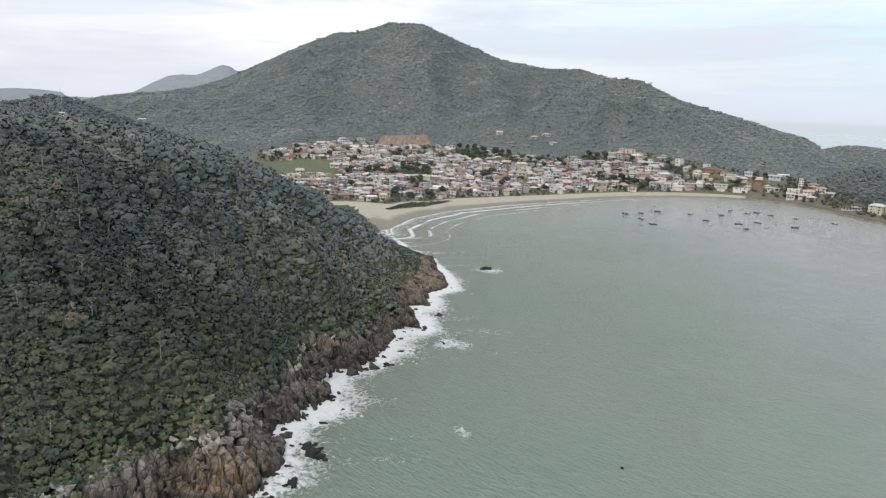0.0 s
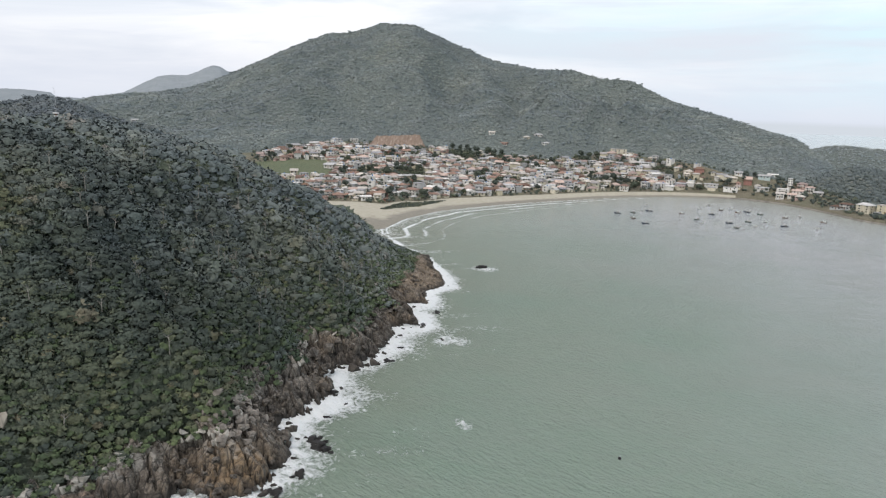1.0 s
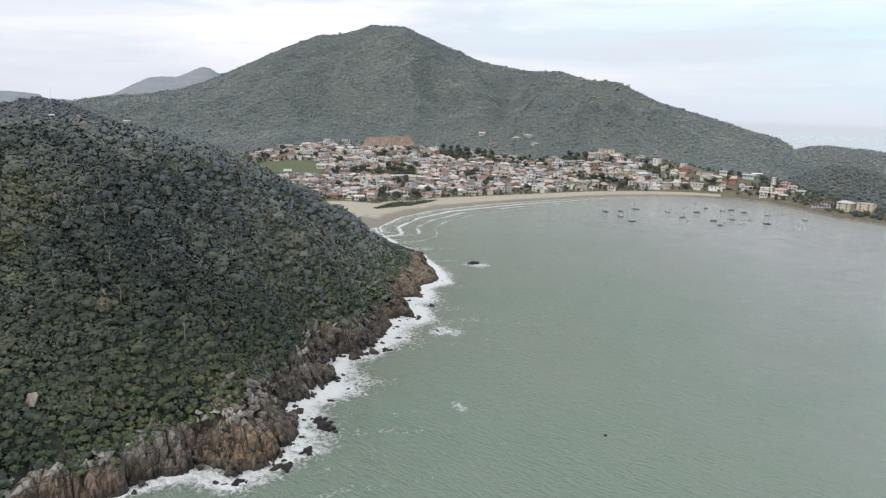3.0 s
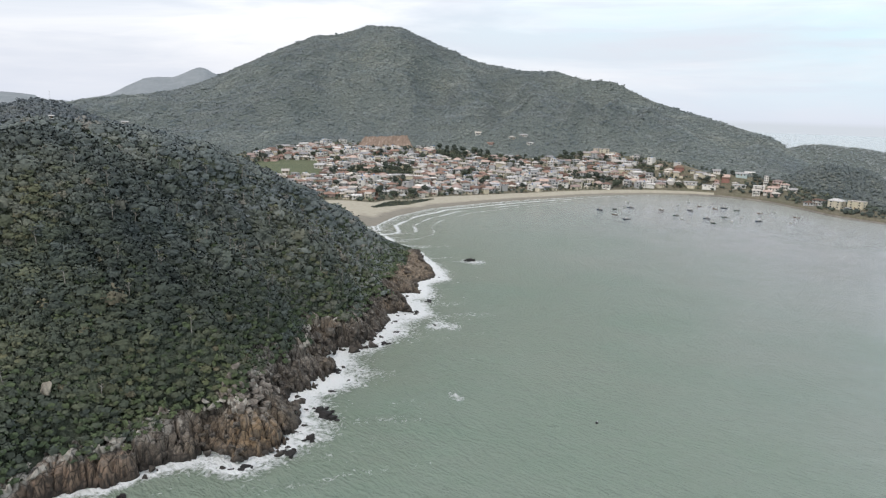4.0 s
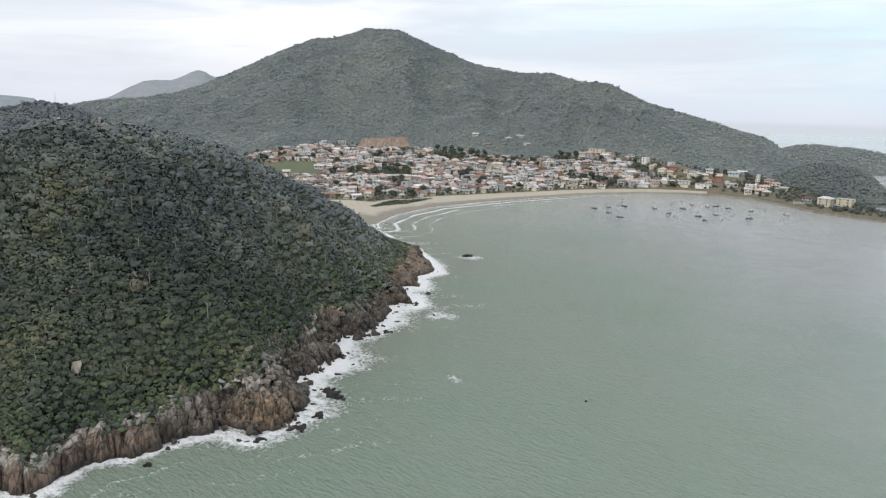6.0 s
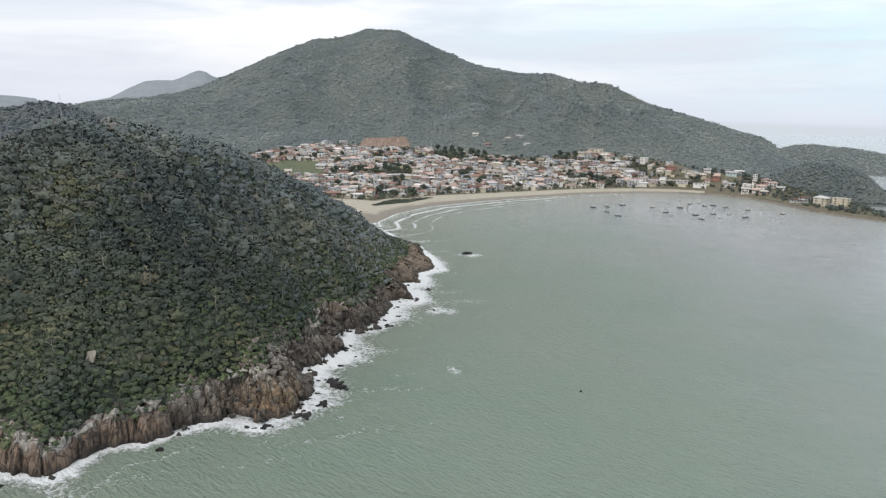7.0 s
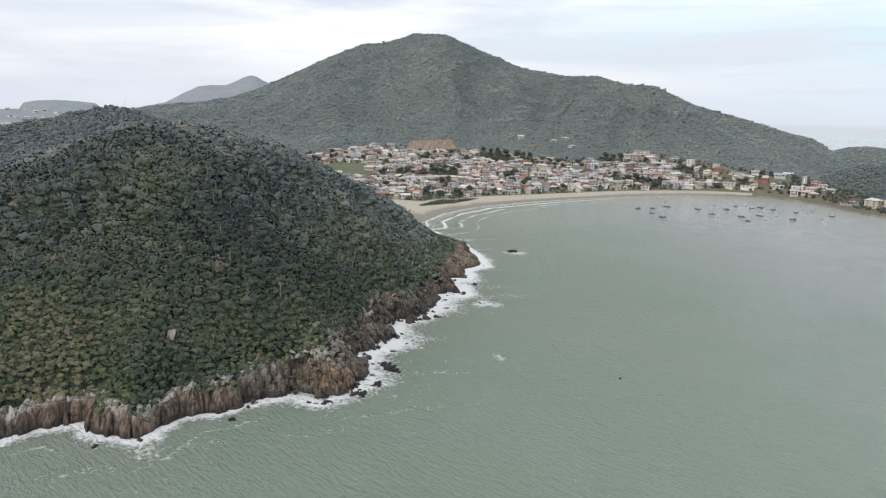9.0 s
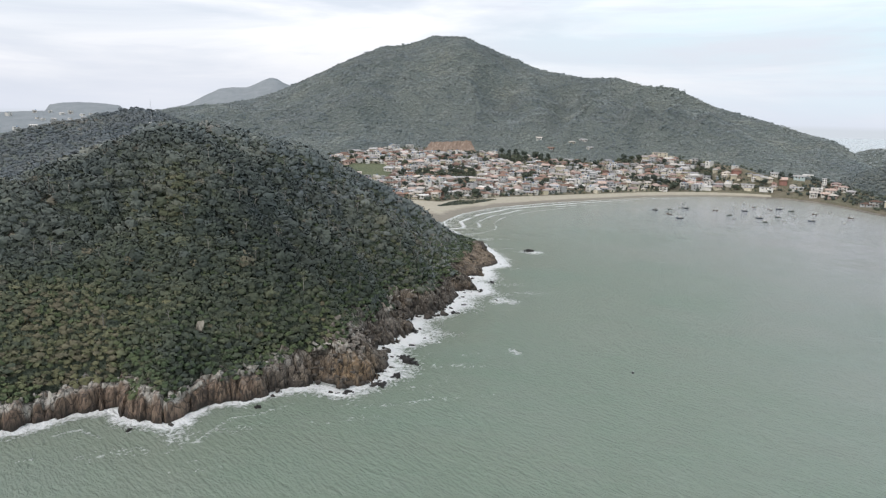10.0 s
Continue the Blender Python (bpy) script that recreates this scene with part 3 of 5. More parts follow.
def bay_tables(th):
    rs = np.interp(th, S_TH, S_R)
    rb = rs + np.interp(th, SAND_TH, SAND_W)
    rt = np.maximum(np.interp(th, BACK_TH, BACK_R), rb + 20)
    rc = np.maximum(np.interp(th, CREST_TH, CREST_R), rt + 40)
    return rs, rb, rt, rc, np.interp(th, BACK_TH, BACK_Z), np.interp(th, CREST_TH, CREST_Z)


def mainland_z(x, y):
    th, r = bearing(x, y)
    rs, rb, rt, rc, zt, zc = bay_tables(th)
    sand = 0.2 + 3.8 * np.clip((r - rs) / (rb - rs), -1, 1)
    u = np.clip((r - rb) / (rt - rb), 0, 1)
    town = 4 + (zt - 4) * (0.72 * u + 0.28 * u * u)
    w = np.clip((r - rt) / (rc - rt), 0, 1)
    spurs = fbm(x / 230, y / 230, 5, 21) * 74 + (1 - np.abs(2 * vnoise(th / 2.6 + 0.8 * fbm(x / 160, y / 160, 2, 23), r / 700, 5) - 1)) * 34 - 17
    hill = zt + (zc - zt) * (0.78 * w + 0.22 * w * w) + spurs * np.sin(np.pi * w) * np.clip((zc - zt) / 150, 0, 1)
    hill = hill + 5 * fbm(x / 26, y / 26, 3, 31) * np.clip(w * 6, 0, 1) * np.clip(zc / 100, 0, 1)
    beyond = zc - (r - rc) * 0.35
    z = np.where(r < rb, sand, np.where(r < rt, town, np.where(r < rc, hill, beyond)))
    return np.maximum(z, -6)


# ---- sea: one sheet to the horizon ----
FOAM_SPOTS = [(-5, 203.5, 1.5, 1.0), (-6.5, 206, 1.3, 0.9), (-8, 209, 1.2, 0.7), (-3.5, 205, 1.2, 0.7), (-20, 288, 5, 0.9), (-12, 287, 4, 0.8), (-10, 434.5, 6, 0.85), (-44, 190, 9, 0.5), (-44, 170, 9, 0.5), (-28, 330, 9, 0.5),
              (-34, 270, 10, 0.5), (-22, 395, 9, 0.55), (-85, 122, 10, 0.45), (-60, 150, 10, 0.55), (-112, 96, 9, 0.22), (-140, 98, 9, 0.4), (-100, 84, 12, 0.2), (-5, 400, 6, 0.4)]


def build_sea():
    th = np.radians(np.concatenate([np.arange(-180, -46, 5.0), np.arange(-46, 46, 0.27), np.arange(46, 176, 5.0), [180.0]]))
    r = np.concatenate([[1.0, 30, 60, 90, 110], 125 * 1.0085 ** np.arange(178), 125 * 1.0085 ** 178 * 1.0045 ** np.arange(120), 125 * 1.0085 ** 178 * 1.0045 ** 120 * 1.03 ** np.arange(1, 90)])
    r = r[r < 5600]
    R, T = np.meshgrid(r, th, indexing="ij")
    x, y = O[0] + R * np.sin(T), O[1] + R * np.cos(T)
    d_rock = to_lines(x, y, COAST[4:])
    d_sand = to_lines(x, y, SHORE[:13])
    d_wall = to_lines(x, y, SHORE[11:])
    n1, n2 = fbm(x / 14, y / 14, 4, 41), fbm(x / 45, y / 45, 3, 43)
    reach = np.interp(y, [80, 118, 135, 150, 165, 190, 205, 235, 250, 300, 330, 400, 450, 520], [6, 6.5, 10, 16, 18, 16, 11, 7, 7, 6.5, 6.5, 4.0, 2.8, 3]) * (0.2 + 1.6 * np.clip(n2 + 0.5, 0, 1))
    foam = 1.42 * np.exp(-(d_rock / np.maximum(1.3 * reach, 1)) ** 1.2) + 0.7 * n1 * np.exp(-d_rock / 25)
    foam = np.maximum(foam, np.clip(0.34 - d_rock / 70 + 0.9 * n1, 0, 0.45))
    surf = np.interp(x, [-110, 0, 120, 220, 270, 320], [1.0, 0.95, 0.72, 0.5, 0.3, 0.15]) * (d_sand < 90)
    foam = np.maximum(foam, np.clip(0.75 - d_wall / 4, 0, 1) * 0.5)
    for fx, fy, fr, power in FOAM_SPOTS:
        foam = np.maximum(foam, np.clip(0.95 - 0.55 * np.hypot(x - fx, (y - fy) * 0.8) / fr + 1.3 * n1, 0, 1.15) * power)
    for off, wide, power in ((14, 2.4, 0.84), (26, 2.0, 0.80)):
        foam = np.maximum(foam, (1 - np.abs(d_rock - off - 6 * n2) / wide) * power * smoothstep(-0.15, 0.12, fbm(x / 24, y / 24, 3, 53)) * (y < 170))
    streaks = fbm((x + 0.6 * y) / 60, (y - 0.5 * x) / 9, 4, 51)
    near = np.clip(1.1 - d_rock / 70, 0, 1)
    foam = np.maximum(foam, np.clip(0.16 + 1.5 * streaks, 0, 0.74) * near)
    silt = np.clip(np.exp(-d_sand / 45) + 0.55 * np.exp(-d_rock / 28) + 0.3 * n2, 0, 1)
    z = 0.35 * fbm((x + 0.3 * y) / 9, (y - 0.3 * x) / 22, 3, 61) * np.clip(1 - R / 1500, 0, 1) - 0.05
    z = z + 0.5 * np.clip(foam - 0.45, 0, 1) * (R < 600)
    calm = np.clip(0.85 * smoothstep(330, 1000, R) + 0.15 * smoothstep(900, 2000, R) + 0.25 * smoothstep(40, 260, x) * smoothstep(250, 600, R), 0, 1)          # ripples die out far off and in the lee
    broad = np.clip(smoothstep(20, 330, x + 0.12 * y - 20 + 60 * n2) * 0.85 + 0.35 * smoothstep(300, 800, R), 0, 1)          # where the grey of the reflected sky is painted into the water's colour
    V = np.stack([x, y, z], -1).reshape(-1, 3)
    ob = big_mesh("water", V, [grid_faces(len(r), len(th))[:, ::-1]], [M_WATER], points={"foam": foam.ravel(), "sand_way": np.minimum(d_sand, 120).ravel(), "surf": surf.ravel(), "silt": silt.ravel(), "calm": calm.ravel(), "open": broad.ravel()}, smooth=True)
    tagged(ob, "grey-green rippled sea with white surf along rocks and beach", "sea", kind="structure")


build_sea()


# ---- headland: wooded ground and the fractured shore rock ----
def build_headland():
    gx = np.concatenate([np.arange(-640, -260, 8.0), np.arange(-260, -20, 2.5)])
    gy = np.concatenate([np.arange(-110, 60, 8.0), np.arange(60, 460, 2.5), np.arange(460, 640, 6.0)])
    Y, X = np.meshgrid(gy, gx, indexing="ij")
    D = inland(X, Y)
    band = np.interp(Y, BAND_Y, BAND_W)
    Z = headland_z(X, Y, D) + 0.1 - 3.4 * (1 - smoothstep(band + 3, band + 12, D))
    V = np.stack([X, Y, Z], -1).reshape(-1, 3)
    q = grid_faces(len(gy), len(gx))
    q = q[(D.ravel()[q] > (band.ravel() + 0.5)[q]).all(1)]
    ob = big_mesh("ground", V, [q], [M_FLOOR], smooth=True)
    tagged(ob, "steep wooded headland slope with dark leafy soil", "hillside", kind="structure")

    gx, gy = np.arange(-215, -18, 0.48), np.arange(52, 500, 0.48)
    Y, X = np.meshgrid(gy, gx, indexing="ij")
    warp = 2.6 * fbm(X / 7, Y / 7, 3, 77)
    D = inland(X + warp, Y - 0.8 * warp) - 1.3 * smoothstep(140, 155, Y) * (1 - smoothstep(345, 372, Y))
    band = np.interp(Y, BAND_Y, BAND_W)
    south = 1 - smoothstep(128, 150, Y)                        # upright ribs on the outer face, slabs and ledges on the bay side
    slab = smoothstep(345, 372, Y)
    bay = (1 - south) * (1 - slab)
    b1, j1 = blocks((X + 0.3 * Y) / 1.3, Y, 7.5, 1)
    b2, j2 = blocks(X / 1.6, Y - 0.4 * X, 3.6, 2)
    b3, j3 = blocks(X, Y, 1.7, 4)
    lean = X * 0.92 + Y * 0.40
    rib, joint = blocks(lean + 1.2 * fbm(X / 6, Y / 6, 2, 73), (Y * 0.92 - X * 0.40) / 9, 2.9, 6)
    wide, gap = blocks(lean + 0.8 * fbm(X / 9, Y / 9, 2, 75), (Y * 0.92 - X * 0.40) / 7, 8.5, 16)
    dip, split = blocks(X * 0.62 + Y * 0.78 + 1.4 * fbm(X / 8, Y / 8, 2, 79), (X * 0.78 - Y * 0.62) / 4.5, 2.7, 26)
    rough = smoothstep(-5, 1, D) * (1 - smoothstep(band + 4, band + 9, D))
    shift = south * (1.8 * (rib - 0.5) + 2.2 * (wide - 0.5) - 0.9 * (1 - smoothstep(0, 0.16, joint))) + bay * (2.6 * (b1 - 0.5) - 1.2 * (1 - smoothstep(0, 0.10, j1)))
    Z = headland_z(X, Y, D + shift * rough)
    Z = Z + rough * bay * (3.0 * (b1 - 0.45) + 2.5 * (dip - 0.5) + 0.9 * (b2 - 0.5) + 0.3 * (b3 - 0.5))
    Z = Z - rough * bay * (1.7 * (1 - smoothstep(0, 0.12, j1)) + 1.1 * (1 - smoothstep(0, 0.14, split)) + 0.5 * (1 - smoothstep(0, 0.12, j2)))
    Z = Z + rough * slab * (1.5 * (b1 - 0.5) + 0.8 * (b2 - 0.5) + 0.2 * (b3 - 0.5) - 0.9 * (1 - smoothstep(0, 0.1, j1)) - 0.3 * (1 - smoothstep(0, 0.1, j2)))
    Z = Z + rough * south * (0.9 * (rib - 0.5) + 0.3 * (b3 - 0.5) + 0.9 * (b2 - 0.5) * smoothstep(band - 3.5, band - 1, D))
    Z = Z - 3.5 * smoothstep(band + 0.6, band + 5, D)
    V = np.stack([X + rough * 0.5 * fbm(X / 2, Y / 2, 2, 91), Y + rough * 0.5 * fbm(X / 2, Y / 2, 2, 93), Z], -1).reshape(-1, 3)
    q = grid_faces(len(gy), len(gx))
    near = (D.ravel()[q].max(1) > -6) & (D.ravel()[q].min(1) < band.ravel()[q].max(1) + 9)
    ochre = np.exp(-(((X + 61) / 17) ** 2 + ((Y - 157) / 11) ** 2))
    rim = smoothstep(band - 1.6, band - 0.5, D) * (0.35 + 0.65 * south)
    tan = slab * smoothstep(8, 12, band)
    ob = big_mesh("cliff", V, [q[near]], [M_ROCK], points={"ochre": ochre.ravel(), "russet": 0.9 * south.ravel(), "rim": rim.ravel(), "tan": tan.ravel()})
    tagged(ob, "fractured grey and tan sea cliff with a dark wet foot", "rocky shore", kind="structure")


build_headland()


# ---- mainland: beach, town slope and mountain in one sheet ----
def build_mainland():
    th = np.arange(-46, 36.01, 0.36)
    rs, rb, rt, rc, zt, zc = bay_tables(th)
    steps, kinds = [], []
    for a, b, n, kind in ((rs - 14, rb, 10, 0), (rb, rt, 34, 1), (rt, rc, 84, 2), (rc, rc + 420, 10, 2)):
        for k in range(n):
            steps.append(a + (b - a) * k / n)
            kinds.append(kind)
    steps.append(rc + 420)
    R = np.array(steps)
    T = np.broadcast_to(np.radians(th), R.shape)
    X, Y = O[0] + R * np.sin(T), O[1] + R * np.cos(T)
    Z = mainland_z(X, Y)
    V = np.stack([X, Y, Z], -1).reshape(-1, 3)
    kind = np.repeat(kinds, len(th) - 1)
    mid = np.degrees(T[:-1, :-1]).ravel()
    rm = R[:-1, :-1].ravel()
    field = (mid < -14.2) & (mid > -21) & (rm > 890) & (rm < 1012) & (kind == 1)
    kind = np.where(field, 3, kind)
    kind = np.where((kind == 0) & (mid > 16.5), 1, kind)
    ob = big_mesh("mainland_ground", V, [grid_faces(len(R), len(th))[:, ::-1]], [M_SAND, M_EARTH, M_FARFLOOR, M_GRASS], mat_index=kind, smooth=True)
    tagged(ob, "sand beach, town slope and wooded mountain round a bay", "ground", kind="structure")


build_mainland()


def ridge(name, crest, half, material, label, rough=4.0, seed=0, n=61, m=41, power=1.4, front=None):
    """A hill: a sheet that falls to both sides from a crest line of (x, y, z)."""
    c = np.array(crest, float)
    run = np.concatenate([[0], np.cumsum(np.hypot(np.diff(c[:, 0]), np.diff(c[:, 1])))])
    s = np.linspace(0, run[-1], n)
    cx, cy, cz = (np.interp(s, run, c[:, k]) for k in range(3))
    ux, uy = c[-1, 0] - c[0, 0], c[-1, 1] - c[0, 1]
    ul = math.hypot(ux, uy)
    ux, uy = ux / ul, uy / ul
    t = np.linspace(-1, 1, m)
    S, T = np.meshgrid(np.arange(n), t, indexing="ij")
    reach = np.where(T * ux < 0, front or half, half)
    X, Y = cx[S] - uy * T * reach, cy[S] + ux * T * reach
    fall = 1 - np.abs(T) ** power
    Z = cz[S] * fall + rough * fbm(X / 40, Y / 40, 4, seed) * (1 - fall * 0.6) * np.clip(fall * 3, 0, 1) - 4 * (1 - fall)
    ob = big_mesh(name, np.stack([X, Y, Z], -1).reshape(-1, 3), [grid_faces(n, m)[:, ::-1]], [material], smooth=True)
    tagged(ob, label, "hill", kind="structure")
    return X, Y, Z


# the hill behind the headland: a crest across the view and a spur that comes down to the headland
BACK_CREST = [(-860, 600, 10), (-759, 719, 41), (-723, 754, 57), (-698, 776, 66), (-672, 798, 75), (-639, 824, 82), (-621, 837, 89), (-606, 847, 90),
              (-591, 858, 96), (-577, 867, 94), (-560, 878, 86), (-534, 893, 77), (-499, 912, 68), (-420, 940, 40), (-330, 960, 5)]
BACK_SPUR = [(-591, 858, 96), (-560, 815, 91), (-491, 732, 80), (-440, 655, 72), (-380, 560, 66), (-320, 470, 68), (-268, 385, 72)]


def spine_z(x, y, line, slope):
    """Land that falls from a line of (x, y, z) to both sides."""
    top = np.full(np.shape(x), -9.0)
    for (ax, ay, az), (bx, by_, bz) in zip(line[:-1], line[1:]):
        ex, ey = bx - ax, by_ - ay
        t = np.clip(((x - ax) * ex + (y - ay) * ey) / (ex * ex + ey * ey), 0, 1)
        away = np.hypot(x - ax - t * ex, y - ay - t * ey)
        top = np.maximum(top, az + (bz - az) * t - slope * (np.hypot(away, 14) - 14))
    return top


def back_z(x, y):
    z = np.maximum(spine_z(x, y, BACK_CREST, 0.42), spine_z(x, y, BACK_SPUR, 0.36))
    return z + 9 * fbm(x / 70, y / 70, 4, 5) * smoothstep(5, 40, 97 - z)


def build_back_hill():
    gx, gy = np.arange(-900, -200, 8.0), np.arange(240, 1010, 8.0)
    Y, X = np.meshgrid(gy, gx, indexing="ij")
    Z = back_z(X, Y) - 0.8
    q = grid_faces(len(gy), len(gx))
    q = q[(Z.ravel()[q] > -4).all(1)]
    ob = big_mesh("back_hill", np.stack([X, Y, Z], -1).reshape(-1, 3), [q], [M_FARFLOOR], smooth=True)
    tagged(ob, "low wooded hill and saddle behind the headland", "hill", kind="structure")


build_back_hill()
POINT_HILL = ridge("point_hill", [(372, 960, 14), (392, 925, 30), (402, 910, 40), (417, 898, 44), (451, 878, 42), (468, 867, 36), (479, 860, 22), (500, 850, 4)],
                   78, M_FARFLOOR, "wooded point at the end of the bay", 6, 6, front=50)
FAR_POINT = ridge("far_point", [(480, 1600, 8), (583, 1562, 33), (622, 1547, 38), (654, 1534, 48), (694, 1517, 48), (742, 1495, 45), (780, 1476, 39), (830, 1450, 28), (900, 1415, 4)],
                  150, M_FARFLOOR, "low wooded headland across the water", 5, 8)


def make_far():
    k = Mat("hazed_distant_woods", 1.0, spec=0.0)
    # pale blue-grey of the haze, painted in place of the woods' own green
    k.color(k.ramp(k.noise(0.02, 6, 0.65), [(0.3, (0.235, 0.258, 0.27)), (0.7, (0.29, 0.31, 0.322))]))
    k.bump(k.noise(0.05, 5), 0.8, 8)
    return k.m


M_FAR = make_far()
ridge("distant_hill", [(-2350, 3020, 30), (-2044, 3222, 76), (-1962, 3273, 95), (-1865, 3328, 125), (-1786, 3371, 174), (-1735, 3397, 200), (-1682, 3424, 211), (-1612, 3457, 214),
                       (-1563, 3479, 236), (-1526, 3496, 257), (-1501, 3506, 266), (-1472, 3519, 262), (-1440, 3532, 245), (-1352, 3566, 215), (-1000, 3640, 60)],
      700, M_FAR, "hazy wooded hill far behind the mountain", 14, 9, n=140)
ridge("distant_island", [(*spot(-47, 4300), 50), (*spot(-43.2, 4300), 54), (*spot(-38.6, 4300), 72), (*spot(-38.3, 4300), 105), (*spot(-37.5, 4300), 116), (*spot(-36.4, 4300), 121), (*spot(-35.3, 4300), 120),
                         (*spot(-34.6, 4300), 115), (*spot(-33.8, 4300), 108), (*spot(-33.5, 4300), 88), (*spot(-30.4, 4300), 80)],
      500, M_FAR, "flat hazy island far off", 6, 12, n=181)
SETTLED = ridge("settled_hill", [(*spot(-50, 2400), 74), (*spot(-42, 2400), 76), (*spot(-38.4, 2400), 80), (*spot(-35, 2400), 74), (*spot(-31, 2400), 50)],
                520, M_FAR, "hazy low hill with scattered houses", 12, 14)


# ---- woods ----
def crown_template(rng, cards, size, detail=2, lumps=5, solid=0.86, dome=False, lift=0.2):
    """A crown about 1 m in radius: a lumpy core and many small leaf clumps. Returns vertices, triangles, quads and normals."""
    bm = bmesh.new()
    bmesh.ops.create_icosphere(bm, subdivisions=detail, radius=1.0)
    core = np.array([v.co[:] for v in bm.verts])
    tris = np.array([[v.index for v in f.verts] for f in bm.faces])
    bm.free()
    if dome:                                              # far crowns: only the upper half
        tris = tris[core[tris][:, :, 2].max(1) > -0.2]
    bumps = rng.normal(size=(lumps, 3))
    bumps[:, 2] = np.abs(bumps[:, 2]) * 0.8
    bumps /= np.linalg.norm(bumps, axis=1)[:, None]

    def reach(u):
        lift = np.max(np.exp(-((1 - u @ bumps.T) / 0.22)), axis=1)
        return (0.66 + 0.46 * lift) * (1 + 0.10 * np.sin(7 * u[:, 0] + 5 * u[:, 1] + 3 * u[:, 2]))

    round_ = core.copy()
    core = core * (reach(core) * solid * (1 + 0.05 * rng.normal(size=len(core))))[:, None]
    flat = np.cross(core[tris[:, 1]] - core[tris[:, 0]], core[tris[:, 2]] - core[tris[:, 0]])
    lumpy = np.zeros_like(core)
    for k in range(3):
        np.add.at(lumpy, tris[:, k], flat)
    lumpy /= np.maximum(np.linalg.norm(lumpy, axis=1), 1e-6)[:, None]
    round_ = 0.35 * round_ + 0.65 * lumpy
    u = rng.normal(size=(cards, 3))
    u[:, 2] = np.where(u[:, 2] < -0.5, -u[:, 2], u[:, 2])
    u /= np.linalg.norm(u, axis=1)[:, None]
    p = u * (reach(u) * rng.uniform(max(0.55, solid - 0.05), 1.12, cards))[:, None]
    nrm = u + 0.75 * rng.normal(size=(cards, 3))
    nrm *= np.where((nrm * u).sum(1) < 0, -1.0, 1.0)[:, None]
    nrm /= np.linalg.norm(nrm, axis=1)[:, None]
    a = np.cross(nrm, rng.normal(size=(cards, 3)))
    a /= np.linalg.norm(a, axis=1)[:, None]
    b = np.cross(nrm, a)
    s = size * rng.uniform(0.6, 1.4, cards)[:, None]
    leaf = np.stack([p - a * s, p - b * s * 0.7 + nrm * s * 0.25, p + a * s * 1.1, p + b * s * 0.8 + nrm * s * 0.2], 1).reshape(-1, 3)
    quads = np.arange(cards * 4).reshape(-1, 4) + len(core)
    V = np.concatenate([core, leaf])
    V[:, 2] *= 0.85
    soft = np.concatenate([round_, np.repeat(u + 0.45 * nrm, 4, axis=0)]) + np.array([0, 0, lift])          # leaves shade with the crown that they sit on
    N = soft / np.maximum(np.linalg.norm(soft, axis=1), 0.05)[:, None]
    return V, tris, quads, N


def woods(name, x, y, z, radius, tall, tint, templates, leaf, label, category="trees", low=1.0, land=None, follow=1.0):
    """One object with a crown at every place given. radius: of the crown; tall: height of its middle.
    land: the height of the ground, so that the canopy shades with the slope it covers."""
    lie = np.zeros((len(x), 3))
    if land:
        e = 3.0
        gx, gy = (land(x + e, y) - land(x - e, y)) / (2 * e), (land(x, y + e) - land(x, y - e)) / (2 * e)
        lie = follow * np.stack([-gx, -gy, np.ones(len(x))], 1) / np.sqrt(1 + gx ** 2 + gy ** 2)[:, None]
    turn = RNG.uniform(0, 2 * np.pi, len(x))
    which = RNG.integers(0, len(templates), len(x))
    squash = RNG.uniform(0.7, 1.15, len(x))
    verts, normals, t3, q4, tint3, tint4 = [], [], [], [], [], []
    base = 0
    for k, (V, tris, quads, N) in enumerate(templates):
        i = np.nonzero(which == k)[0]
        if not len(i):
            continue
        c, s = np.cos(turn[i])[:, None], np.sin(turn[i])[:, None]
        rr = radius[i][:, None]
        vx, vy = (V[:, 0] * c - V[:, 1] * s) * rr + x[i][:, None], (V[:, 0] * s + V[:, 1] * c) * rr + y[i][:, None]
        vz = V[:, 2] * rr * low * squash[i][:, None] + (z[i] + tall[i])[:, None]
        verts.append(np.stack([vx, vy, vz], -1).reshape(-1, 3))
        nrm = np.stack([N[:, 0] * c - N[:, 1] * s, N[:, 0] * s + N[:, 1] * c, np.broadcast_to(N[:, 2], vx.shape)], -1) + lie[i][:, None, :]
        normals.append((nrm / np.maximum(np.linalg.norm(nrm, axis=-1, keepdims=True), 0.05)).reshape(-1, 3))
        off = base + np.arange(len(i)) * len(V)
        t3.append((tris[None] + off[:, None, None]).reshape(-1, 3))
        q4.append((quads[None] + off[:, None, None]).reshape(-1, 4))
        tint3.append(np.repeat(tint[i], len(tris)))
        tint4.append(np.repeat(tint[i], len(quads)))
        base += len(i) * len(V)
    f3, f4 = np.concatenate(t3), np.concatenate(q4)
    ob = big_mesh(name, np.concatenate(verts), [f3, f4], [leaf], faces={"tint": np.concatenate(tint3 + tint4)}, smooth=True)
    ob.data.normals_split_custom_set_from_vertices(np.concatenate(normals))
    return tagged(ob, label, category, kind="stuff")


def scatter(x0, x1, y0, y1, step):
    gx, gy = np.meshgrid(np.arange(x0, x1, step), np.arange(y0, y1, step))
    x, y = gx.ravel(), gy.ravel()
    return x + RNG.uniform(-0.48, 0.48, len(x)) * step, y + RNG.uniform(-0.48, 0.48, len(y)) * step


